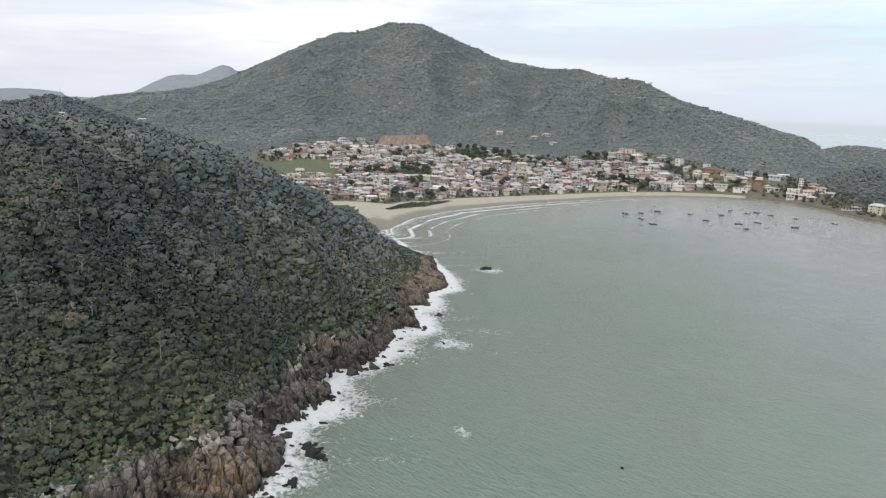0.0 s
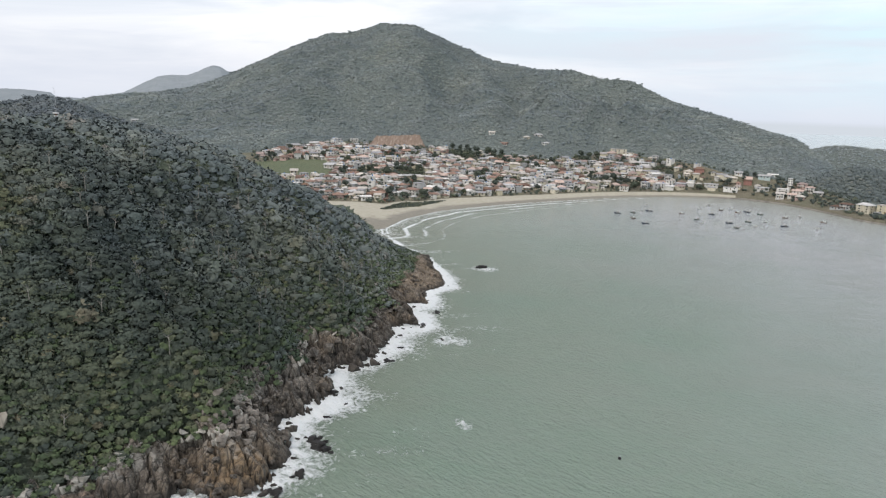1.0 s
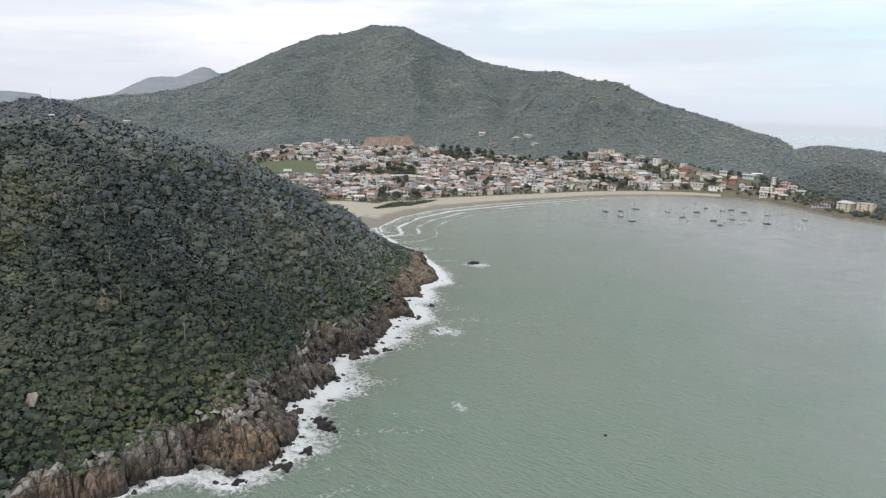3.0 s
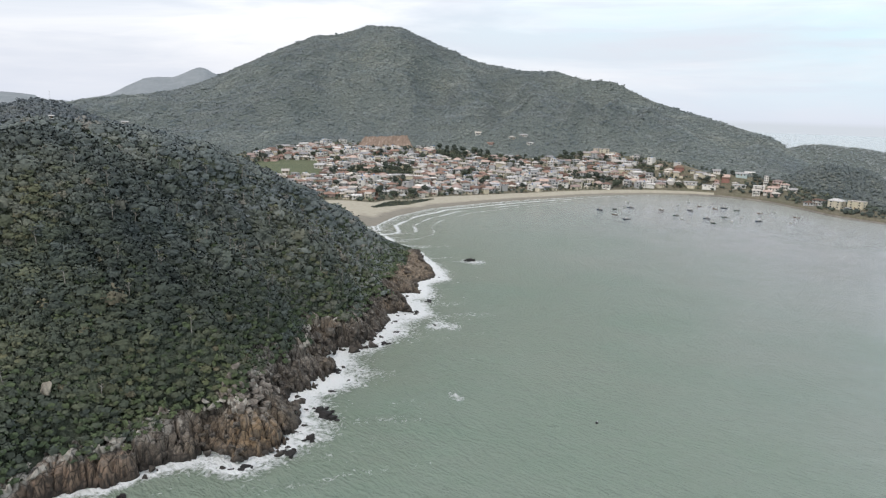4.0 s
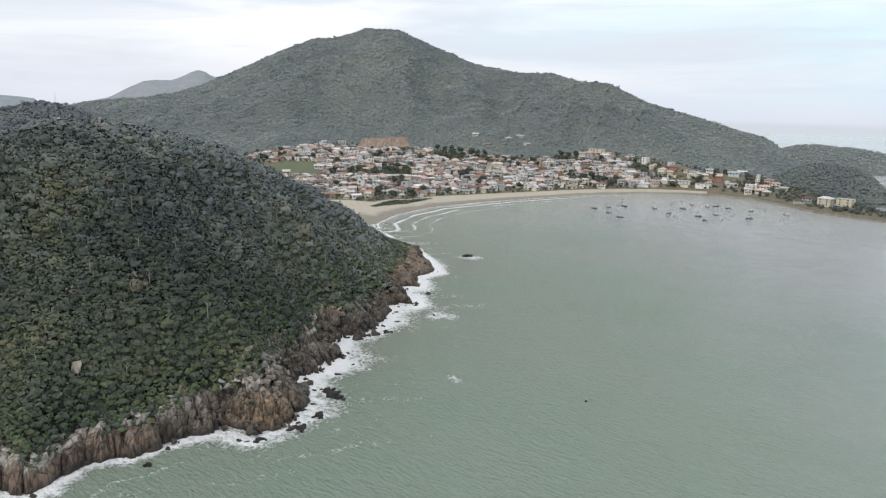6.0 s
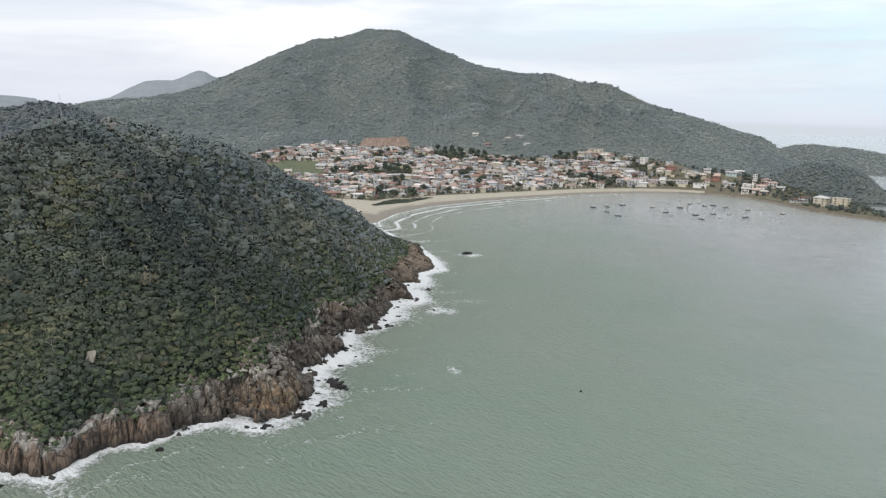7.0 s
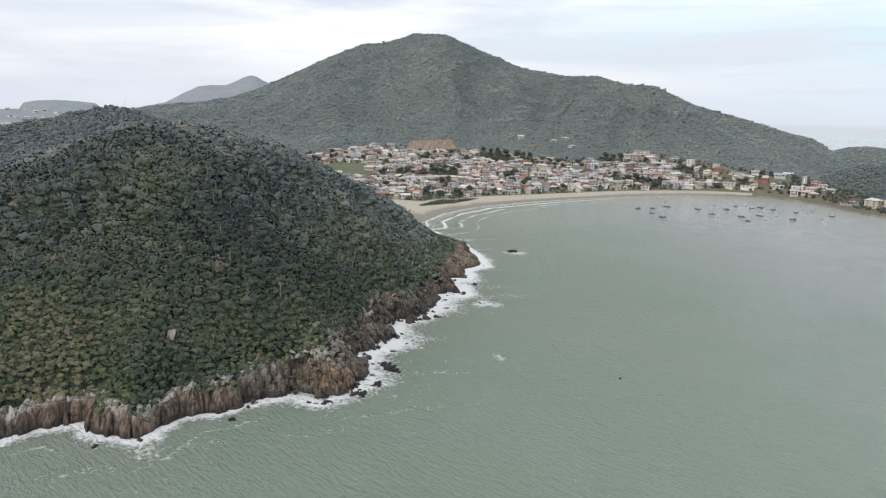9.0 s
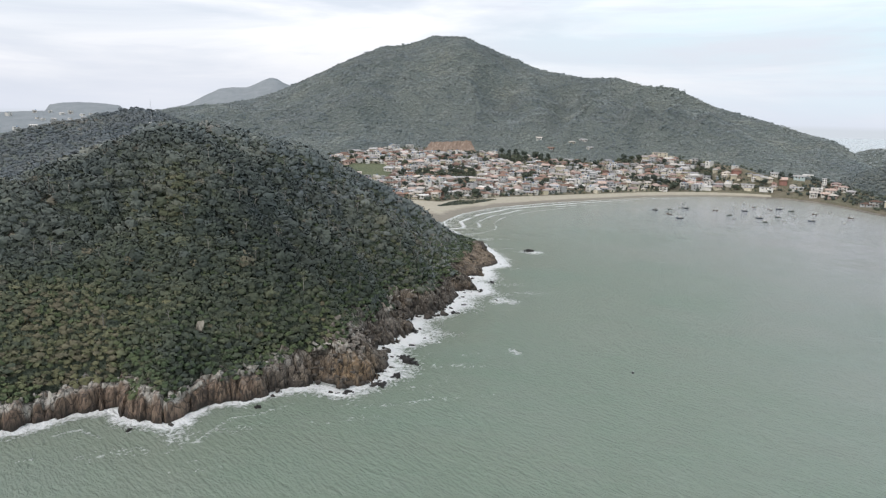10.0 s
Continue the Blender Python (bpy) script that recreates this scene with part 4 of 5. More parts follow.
NEAR_CROWNS = [crown_template(RNG, 72, 0.18, 1, 8, 0.84, dome=True) for _ in range(8)]
MID_CROWNS = [crown_template(RNG, 24, 0.21, 1, 6, 0.85, dome=True) for _ in range(8)]
SHRUBS = [crown_template(RNG, 24, 0.26, 1, 4, 0.80, dome=True, lift=0.4) for _ in range(6)]
BUSHES = [crown_template(RNG, 20, 0.27, 1, 4, 0.8, dome=True, lift=0.4) for _ in range(6)]
SOFT_CROWNS = [crown_template(RNG, 5, 0.22, 1, 5, dome=True, lift=0.2) for _ in range(8)]
FAR_CROWNS = [crown_template(RNG, 8, 0.26, 1, 5, 0.9, lift=0.5) for _ in range(6)]


def plant_headland():
    x, y = scatter(-400, -40, 40, 520, 2.5)
    d = inland(x, y)
    band = np.interp(y, BAND_Y, BAND_W)
    edge = band + 5 * fbm(x / 12, y / 12, 3, 101)
    hidden = (x < -215) & (y > 345)
    far_west = ((x < -230) & (y < 130)) | ((x < -300) & (y < 200))
    shade = headland_z(x, y + 14, d=inland(x, y + 14)) < headland_z(x, y, d) - 6      # the lee of the ridge
    hidden = hidden | (shade & (y > 300) & (x < -150) & (d > 120)) | (shade & (y > 440))
    ok = (d > edge + 1.0) & ~hidden & ~far_west & ((y < 372) | (x > -190))
    x, y, d, edge = x[ok], y[ok], d[ok], edge[ok]
    z = headland_z(x, y, d)
    inner = smoothstep(2, 26, d - edge)
    radius = np.clip(2.5 * np.exp(RNG.normal(0, 0.30, len(x))), 1.6, 4.4) * (0.66 + 0.34 * inner)
    tall = radius * -0.05 + RNG.uniform(0.1, 1.0, len(x)) * inner * np.where(np.hypot(x - O[0], y - O[1]) > 310, 0.65, 1.0)
    patch = fbm(x / 38, y / 38, 3, 103)
    tint = np.clip(0.26 + 0.6 * patch + RNG.normal(0, 0.12, len(x)) + 0.22 * (1 - inner) + 0.06 * smoothstep(45, 85, z) + 0.12 * smoothstep(-185, -230, x), 0, 0.97)
    tint = np.where(RNG.random(len(x)) < 0.03, RNG.uniform(0.85, 1.0, len(x)), tint)
    barren = np.exp(-(((x + 150) / 26) ** 2 + ((y - 126) / 20) ** 2)) + 0.6 * np.exp(-(((x + 190) / 34) ** 2 + ((y - 130) / 34) ** 2))
    tint = np.clip(tint + 0.4 * barren * (0.6 + RNG.random(len(x))), 0, 0.92)
    radius, tall = radius * (1 - 0.4 * np.clip(barren, 0, 1)), tall * (1 - 0.7 * np.clip(barren, 0, 1))
    # leaf colour pales with the way from O: haze painted in steps
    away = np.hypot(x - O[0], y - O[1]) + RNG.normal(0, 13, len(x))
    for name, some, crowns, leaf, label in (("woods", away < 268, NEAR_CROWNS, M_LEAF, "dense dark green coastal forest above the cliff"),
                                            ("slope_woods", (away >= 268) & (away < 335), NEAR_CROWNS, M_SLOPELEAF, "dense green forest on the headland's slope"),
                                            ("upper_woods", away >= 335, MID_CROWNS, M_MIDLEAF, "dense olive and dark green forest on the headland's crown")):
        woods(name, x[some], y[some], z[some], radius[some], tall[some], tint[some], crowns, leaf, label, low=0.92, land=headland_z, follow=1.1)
    # scrub at the top of the rocks
    x, y = scatter(-235, -30, 50, 500, 2.1)
    d = inland(x, y)
    band = np.interp(y, BAND_Y, BAND_W)
    edge = band + 5 * fbm(x / 12, y / 12, 3, 101)
    ok = (d > edge - 1.2) & (d < edge + 34) & (RNG.random(len(x)) < np.where(d < edge, 0.4, np.where(d < edge + 14, 0.95, 0.6)))
    x, y, d, edge = x[ok], y[ok], d[ok], edge[ok]
    z = headland_z(x, y, d)
    tint = np.clip(0.30 + 0.8 * fbm(x / 25, y / 25, 3, 105) + RNG.normal(0, 0.16, len(x)) + 0.5 * np.exp(-((x + 142) ** 2 + (y - 120) ** 2) / 420), 0, 1)
    woods("scrub", x, y, z, RNG.uniform(1.0, 1.9, len(x)), RNG.uniform(0.0, 0.5, len(x)), tint, SHRUBS, M_SCRUB, "bright green and yellowish scrub above the shore rocks", category="shrubs", land=headland_z)


plant_headland()


def fill_headland():
    """The lower storey between the crowns on the steep outer slopes."""
    x, y = scatter(-250, -40, 80, 430, 2.7)
    d = inland(x, y)
    edge = np.interp(y, BAND_Y, BAND_W) + 5 * fbm(x / 12, y / 12, 3, 101)
    ok = (d > edge + 8) & (d < edge + 70) & (y < 420 - 0.3 * (x + 240))
    x, y, d = x[ok], y[ok], d[ok]
    tint = np.clip(0.36 + 0.6 * fbm(x / 38, y / 38, 3, 103) + RNG.normal(0, 0.15, len(x)) + 0.6 * np.exp(-(((x + 150) / 26) ** 2 + ((y - 126) / 20) ** 2)), 0, 0.9)
    woods("understorey", x, y, headland_z(x, y, d), RNG.uniform(1.4, 2.3, len(x)), RNG.uniform(0.2, 0.9, len(x)), tint, BUSHES, M_LEAF, "leafy dark green undergrowth between the trees", category="shrubs", land=headland_z)


fill_headland()


def plant_valley():
    """Woods in the hollow behind the headland and on the hill and saddle beyond it."""
    x, y = scatter(-860, -205, 120, 930, 6.4)
    th, r = bearing(x, y)
    ridge_way = x + 0.26 * (y - 140) + 188
    low, high = headland_z(x, y), back_z(x, y)
    z = np.maximum(low, high)
    clearing = np.exp(-(((x + 480) / 34) ** 2 + ((y - 716) / 22) ** 2)) > 0.5
    ok = (th > -47) & (th < -22) & (r > 290) & ((ridge_way < -18) | (high > low + 1)) & (z > 2) & ~clearing
    ok &= (spine_z(x, y, BACK_CREST, 0.42) < high + 12) & (y < 912 + 0.3 * (x + 500))
    x, y, z, r = x[ok], y[ok], z[ok], r[ok]
    top = smoothstep(84, 92, z) * (y > 780)
    tint = np.clip(0.36 + 0.9 * fbm(x / 50, y / 50, 3, 115) + RNG.normal(0, 0.16, len(x)) - 0.3 * top, 0, 1)
    radius = np.clip(3.7 * np.exp(RNG.normal(0, 0.3, len(x))), 2.2, 6.5)
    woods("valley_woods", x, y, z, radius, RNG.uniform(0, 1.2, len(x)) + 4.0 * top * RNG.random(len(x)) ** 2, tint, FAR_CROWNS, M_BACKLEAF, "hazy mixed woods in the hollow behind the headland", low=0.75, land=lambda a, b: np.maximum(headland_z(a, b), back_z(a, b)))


plant_valley()


# ---- pale-trunked trees that stand out of the canopy ----
def make_pale_tree(label, tall, lean, seed):
    rng = np.random.default_rng(seed)
    tree = tagged(new("pale_tree"), label, "tree", "pale-trunked trees on the headland")

    def limb(a, b, r0, r1):
        bm = bmesh.new()
        way = Vector(b) - Vector(a)
        m = Matrix.Translation((Vector(a) + Vector(b)) / 2) @ way.to_track_quat("Z", "Y").to_matrix().to_4x4()
        bmesh.ops.create_cone(bm, cap_ends=True, segments=6, radius1=r0, radius2=r1, depth=way.length, matrix=m)
        return bm

    top = (lean, 0.3, tall)
    part("trunk", limb((0, 0, -0.8), top, 0.20, 0.09), M_BARK, tree)
    for k in range(4):
        a = k * 1.7 + seed
        start = (lean * 0.75, 0.22, tall * (0.68 + 0.07 * k))
        end = (start[0] + 1.5 * math.cos(a), start[1] + 1.5 * math.sin(a), start[2] + rng.uniform(0.8, 1.6))
        part("branch", limb(start, end, 0.09, 0.03), M_BARK, tree)
    V, tris, quads, _ = crown_template(rng, 34, 0.26, 1, 5, 0.4)
    crown = big_mesh("crown", V * np.array([1.7, 1.7, 1.0]) + np.array([lean, 0.3, tall + 0.6]), [quads], [M_LEAF], faces={"tint": np.full(len(quads), 0.7)})
    crown.parent = tree
    return tree


PALE = [make_pale_tree("slender tree with a pale bare trunk", 6.5, 0.5, 1), make_pale_tree("leaning tree with a pale bare trunk", 5.5, -0.9, 2), make_pale_tree("tall pale-trunked tree with a thin crown", 7.5, 0.2, 3)]


def plant_pale():
    rng = np.random.default_rng(41)
    made = 0
    while made < 84:
        x, y = rng.uniform(-210, -60), rng.uniform(130, 360)
        d = float(inland(np.array(x), np.array(y)))
        w = float(np.interp(y, BAND_Y, BAND_W))
        if d < w + 7 or d > w + 75:
            continue
        m = pose(x, y, float(headland_z(np.array(x), np.array(y))), 0, 0, rng.uniform(0, 360))
        if made < 3:
            PALE[made].matrix_basis = m
        else:
            copy_thing(PALE[made % 3], m)
        made += 1


plant_pale()


def plant_mountain():
    x, y = scatter(-900, 520, 860, 1990, 5.9)
    th, r = bearing(x, y)
    rs, rb, rt, rc, zt, zc = bay_tables(th)
    keep = (r > rt + 4) & (r < rc + 14) & (zc > 22) & (th > -31.5)
    scar = ((x + 172) / 52) ** 2 + ((y - 1099) / 28) ** 2 < 1
    x, y, r, rc = x[keep & ~scar], y[keep & ~scar], r[keep & ~scar], rc[keep & ~scar]
    z = mainland_z(x, y)
    radius = np.clip(4.0 * np.exp(RNG.normal(0, 0.26, len(x))), 2.6, 7.0) * np.interp(r, [1050, 1500], [0.8, 1.0])
    patch = fbm(x / 90, y / 150, 4, 111)
    tint = np.clip(0.40 + 0.8 * patch + RNG.normal(0, 0.08, len(x)), 0, 1)
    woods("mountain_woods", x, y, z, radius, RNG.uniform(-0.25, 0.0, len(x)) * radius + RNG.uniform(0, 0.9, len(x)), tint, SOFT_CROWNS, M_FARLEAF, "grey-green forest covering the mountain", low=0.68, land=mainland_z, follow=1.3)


plant_mountain()


def plant_ridge(name, sheet, step, label, lo, hi, tone=0.35, leaf=M_FARLEAF):
    X, Y, Z = sheet
    n, m = X.shape
    i, j = RNG.uniform(0, n - 1.001, step), RNG.uniform(m * lo, m * hi - 1.001, step)
    a, b = i.astype(int), j.astype(int)
    u, v = i - a, j - b

    def lerp(G):
        return (G[a, b] * (1 - v) + G[a, b + 1] * v) * (1 - u) + (G[a + 1, b] * (1 - v) + G[a + 1, b + 1] * v) * u

    x, y, z = lerp(X), lerp(Y), lerp(Z)
    ok = z > np.maximum(mainland_z(x, y), 3)
    x, y, z = x[ok], y[ok], z[ok]
    tint = np.clip(tone + 0.6 * fbm(x / 60, y / 60, 3, 113) + RNG.normal(0, 0.2, len(x)), 0, 1)
    radius = RNG.uniform(2.0, 3.9, len(x))
    woods(name, x, y, z, radius, radius * 0.1 + RNG.uniform(0, 1.2, len(x)), tint, SOFT_CROWNS, leaf, label, low=0.8, land=lambda a, b: 0.0 * a)


# both points wear leaf colours with haze mixed in
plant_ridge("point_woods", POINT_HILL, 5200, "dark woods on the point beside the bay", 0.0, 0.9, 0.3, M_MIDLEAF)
plant_ridge("far_point_woods", FAR_POINT, 2500, "grey-green woods on the far headland", 0.0, 0.7, 0.4, M_HAZEDLEAF)


# ---- houses ----
def window_mesh(w, h):
    """A window pane in a raised frame, facing -y, with its back at y = 0."""
    bm = bmesh.new()
    box(bm, -w / 2, w / 2, -0.05, 0.02, 0, h)
    me = bpy.data.meshes.new("window")
    bm.to_mesh(me)
    bm.free()
    me.materials.append(M_GLASS)
    return me


WIN = window_mesh(1.7, 1.3)


def add_window(parent, x, y, z, turn):
    ob = new("window", WIN)
    ob.parent = parent
    ob.matrix_basis = pose(x, y, z, 0, 0, turn)
    return ob


def roof_bm(kind, w, d, z, rise, over=0.9):
    bm = bmesh.new()
    x, y = w / 2 + over, d / 2 + over
    if kind == "flat":
        box(bm, -w / 2 - 0.15, w / 2 + 0.15, -d / 2 - 0.15, d / 2 + 0.15, z, z + 0.35)
        return bm
    inset = 0.0 if kind == "gable" else min(x, y) * 0.85
    rx = x - inset if w >= d else 0.0
    ry = 0.0 if w >= d else y - inset
    low = [bm.verts.new(p) for p in ((-x, -y, z - 0.05), (x, -y, z - 0.05), (x, y, z - 0.05), (-x, y, z - 0.05))]
    up = [bm.verts.new((p.co.x, p.co.y, z + 0.15)) for p in low]
    top = [bm.verts.new(p) for p in ((-rx, -ry, z + rise), (rx, ry, z + rise))]
    bm.faces.new(low[::-1])
    for i in range(4):
        bm.faces.new((low[i], low[(i + 1) % 4], up[(i + 1) % 4], up[i]))
    if w >= d:
        bm.faces.new((up[0], up[1], top[1], top[0]))
        bm.faces.new((up[2], up[3], top[0], top[1]))
        bm.faces.new((up[1], up[2], top[1]))
        bm.faces.new((up[3], up[0], top[0]))
    else:
        bm.faces.new((up[1], up[2], top[1], top[0]))
        bm.faces.new((up[3], up[0], top[0], top[1]))
        bm.faces.new((up[0], up[1], top[0]))
        bm.faces.new((up[2], up[3], top[1]))
    return bm


def make_house(label, wall, roof, w, d, storeys, kind="hip", rise=1.9, porch=False, tank=False, group="houses in the bay town"):
    """A house at the origin, its front to -y."""
    h = 2.7 * storeys
    house = tagged(new("house"), label, "house", group)
    bm = bmesh.new()
    box(bm, -w / 2, w / 2, -d / 2, d / 2, -3.5, h)
    if porch:
        box(bm, -w / 2 - 1.6, -w / 2 - 0.01, -d / 2 + 0.6, d / 2 - 1.2, -3.5, 2.7)
    part("wall", bm, M_WALL[wall], house)
    part("roof", roof_bm(kind, w, d, h, rise), M_ROOF[roof], house)
    for s in range(storeys):
        z = 2.7 * s + 0.9
        for k in (-1, 1):
            add_window(house, k * w * 0.27, -d / 2, z, 0)
            add_window(house, k * w / 2, -d * 0.1, z, 90 * k)
    if storeys == 2:
        boxed("balcony", (-w * 0.32, w * 0.32, -d / 2 - 1.3, -d / 2, 2.75, 2.95), M_CONC, house)
        boxed("balustrade", (-w * 0.32, w * 0.32, -d / 2 - 1.3, -d / 2 - 1.2, 2.95, 3.85), M_WALL["white"], house)
    boxed("door", (-0.5, 0.5, -d / 2 - 0.06, -d / 2 + 0.02, 0, 2.1), M_WOOD, house)
    if tank:
        bm = bmesh.new()
        bmesh.ops.create_cone(bm, cap_ends=True, segments=10, radius1=0.8, radius2=0.7, depth=1.2, matrix=Matrix.Translation((w * 0.2, d * 0.15, h + (0.9 if kind == "flat" else rise + 0.3))))
        part("water_tank", bm, M_TANK, house)
    return house


TYPES = [
    make_house("cream house with a faded clay tile roof", "cream", "faded", 10.5, 9, 1, "hip", 2.3),
    make_house("two-storey white house with a terracotta hip roof", "white", "terracotta", 9, 8.5, 2, "hip", 2.2),
    make_house("low cream house with grey fibre cement roof sheets", "cream", "grey", 12, 8, 1, "gable", 1.7, True),
    make_house("flat-roofed two-storey white block with a water tank", "white", "white", 8, 8, 2, "flat", tank=True),
    make_house("grey rendered house with a pinkish tile roof", "grey", "pink", 10, 8.5, 1, "gable", 2.0),
    make_house("salmon house with a terracotta tile roof", "salmon", "terracotta", 9.5, 8.5, 1, "hip", 2.3),
    make_house("white bungalow under a white metal sheet roof", "white", "white", 11.5, 8, 1, "gable", 1.3),
    make_house("yellow two-storey house with a faded tile roof", "yellow", "faded", 8.5, 8, 2, "gable", 1.9),
    make_house("grey unfinished block with a flat concrete roof", "grey", "grey", 8.5, 8, 2, "flat"),
    make_house("brick red house with a dark brown tile roof", "red", "brown", 10, 8.5, 1, "hip", 2.2),
    make_house("pale blue house with a grey sheet roof", "blue", "grey", 9, 7.5, 1, "gable", 1.5),
    make_house("cream house with a broad pinkish hip roof", "cream", "pink", 12, 10, 1, "hip", 2.5, True),
    make_house("low shed with a weathered brown tile roof", "grey", "brown", 8, 6, 1, "gable", 1.5),
    make_house("long terracotta-roofed house with a porch", "cream", "terracotta", 13, 7.5, 1, "gable", 1.9, True),
]
TYPE_WEIGHT = np.array([0.13, 0.06, 0.12, 0.13, 0.07, 0.05, 0.15, 0.04, 0.09, 0.07, 0.05, 0.06, 0.06, 0.05])


def build_town():
    used = set()
    rng = np.random.default_rng(23)
    th_all, joined, count = [], [], 0
    th = -19.4
    row = 0
    r = 690.0
    while r < 1215:
        row += 1
        lo, hi = -20.0, 17.6
        th = lo + rng.uniform(0, 0.7)
        while th < hi:
            step = math.degrees(rng.uniform(8.6, 13.2) / r)
            th += step
            rr = r + rng.uniform(-6.5, 6.5)
            rs, rb, rt, rc, zt, zc = (float(v) for v in bay_tables(np.array(th)))
            if rr < rb + 7 or rr > rt - 2:
                continue
            if th < -14.1 and 890 < rr < 1012:
                continue
            x, y = (float(v) for v in spot(th, rr))
            if y > 1076 and abs(x + 172) < 50:
                continue
            park = fbm(np.array(x / 55), np.array(y / 55), 3, 201)
            edge = (rr - rb) / (rt - rb)
            if park > (0.34 if th > 6 else 0.27 + 0.12 * (1 - edge)) or rng.random() < 0.10 + 0.22 * max(0.0, edge - 0.72):
                th_all.append((x, y))
                continue
            if -5.0 < th < 6.5 and edge > 0.86 and rng.random() < 0.6:
                th_all.append((x, y))
                continue
            z = float(mainland_z(np.array(x), np.array(y)))
            k = int(rng.choice(len(TYPES), p=TYPE_WEIGHT / TYPE_WEIGHT.sum()))
            turn = -th + rng.choice([0, 0, 90, -90, 180]) + rng.uniform(-38, 38)
            m = pose(x, y, z + 0.3, 0, 0, turn)
            if count >= 285:
                sc = rng.uniform(0.58, 1.1)
                joined.append((k, m @ Matrix.Diagonal((sc, sc, sc * rng.uniform(0.9, 1.45), 1))))
                continue
            count += 1
            if k in used:
                ob = copy_thing(TYPES[k], m)
            else:
                ob = TYPES[k]
                ob.matrix_basis = m
                used.add(k)
            sc = rng.uniform(0.58, 1.1)
            ob.scale = (sc, sc * rng.uniform(0.9, 1.1), sc * rng.uniform(0.9, 1.45))
        r += rng.uniform(9.6, 12.4)
    return th_all, joined


def join_houses(name, joined, label):
    """The houses too far up the slope to pick apart, in one mesh."""
    verts, loops, index, mats, base = [], [], [], [], 0
    for k, m in joined:
        for ob in TYPES[k].children:
            me = ob.data
            if me.materials[0] not in mats:
                mats.append(me.materials[0])
            mm = np.array(m @ ob.matrix_basis)
            co = np.empty(len(me.vertices) * 3)
            me.vertices.foreach_get("co", co)
            verts.append(co.reshape(-1, 3) @ mm[:3, :3].T + mm[:3, 3])
            for pg in me.polygons:
                loops.append([base + v for v in pg.vertices])
                index.append(mats.index(me.materials[0]))
            base += len(me.vertices)
    order3 = [i for i, f in enumerate(loops) if len(f) == 3]
    order4 = [i for i, f in enumerate(loops) if len(f) == 4]
    ob = big_mesh(name, np.concatenate(verts), [np.array([loops[i] for i in order]) for order in (order3, order4)], mats, mat_index=[index[i] for i in order3 + order4])
    return tagged(ob, label, "houses", kind="stuff")


GAPS, FAR_HOUSES = build_town()
join_houses("hillside_houses", FAR_HOUSES, "crowded pale houses with tile and sheet roofs up the slope")


def far_settlement():
    rng = np.random.default_rng(61)
    X, Y, Z = SETTLED
    sites = []
    for _ in range(70):
        i, j = int(rng.integers(8, 50)), int(rng.integers(2, 20))
        big = rng.uniform(0.8, 1.7)
        sites.append((int(rng.choice([3, 6, 6])), pose(X[i, j], Y[i, j], Z[i, j] + 1, 0, 0, rng.uniform(0, 180)) @ Matrix.Diagonal((big, big, big, 1))))
    join_houses("distant_houses", sites, "scattered white buildings on a hazy far hill")


far_settlement()


def place_house(th, r, turn, lift=0.3, **kw):
    ob = make_house(**kw)
    x, y = (float(v) for v in spot(th, r))
    z = float(mainland_z(np.array(x), np.array(y)))
    ob.matrix_basis = pose(x, y, z + lift, 0, 0, -th + turn)
    return ob


def by(x, y, z, turn, **kw):
    ob = make_house(**kw)
    z = max(3.0, float(mainland_z(np.array(float(x)), np.array(float(y))))) + 0.3
    ob.matrix_basis = pose(x, y, z, 0, 0, turn)
    return ob


POINT_GROUP = "houses along the end of the bay"
by(350, 905, 14, -20, label="tall white tower house among pink-roofed houses", wall="white", roof="white", w=5.4, d=5.4, storeys=4, kind="flat", group=POINT_GROUP)
by(338, 893, 8, -20, label="white terraced house above the sea wall", wall="white", roof="white", w=14, d=9, storeys=2, kind="flat", group=POINT_GROUP)
by(353, 884, 6, -28, label="pink-roofed white house on the sea wall", wall="white", roof="pink", w=13, d=9, storeys=1, kind="gable", group=POINT_GROUP)
by(362, 898, 12, -28, label="pale pink house with a pink tile roof", wall="salmon", roof="pink", w=11, d=9, storeys=2, group=POINT_GROUP)
by(306, 925, 11, -15, label="small pink house with a steep gable", wall="salmon", roof="pink", w=8, d=7, storeys=1, kind="gable", rise=3.4, group=POINT_GROUP)
by(326, 928, 13, -15, label="pale teal house with a grey roof", wall="teal", roof="grey", w=14, d=8, storeys=1, kind="gable", group=POINT_GROUP)
by(318, 908, 9, -15, label="long white house under a white roof", wall="white", roof="white", w=16, d=7, storeys=1, kind="gable", rise=1.0, group=POINT_GROUP)
by(283, 918, 4.5, -12, label="white boat club house beside the slipway", wall="white", roof="grey", w=17, d=9, storeys=1, kind="flat", group=POINT_GROUP)
by(379, 772, 7, -50, label="white-roofed cream house on the rocky point", wall="cream", roof="white", w=14, d=11, storeys=3, rise=2.6, group=POINT_GROUP)
by(396, 762, 7, -50, label="cream two-storey block on the rocky point", wall="yellow", roof="faded", w=16, d=10, storeys=3, kind="flat", group=POINT_GROUP)
by(384, 757, 3.5, -50, label="small white house by the water", wall="white", roof="grey", w=6, d=6, storeys=1, kind="flat", group=POINT_GROUP)
by(363, 800, 8, -45, label="old grey house with a brown roof", wall="grey", roof="brown", w=12, d=8, storeys=1, group=POINT_GROUP)
by(343, 876, 5, -25, label="small white house with a pink tile roof on the sea wall", wall="white", roof="pink", w=9, d=8, storeys=1, kind="gable", rise=2.2, group=POINT_GROUP)
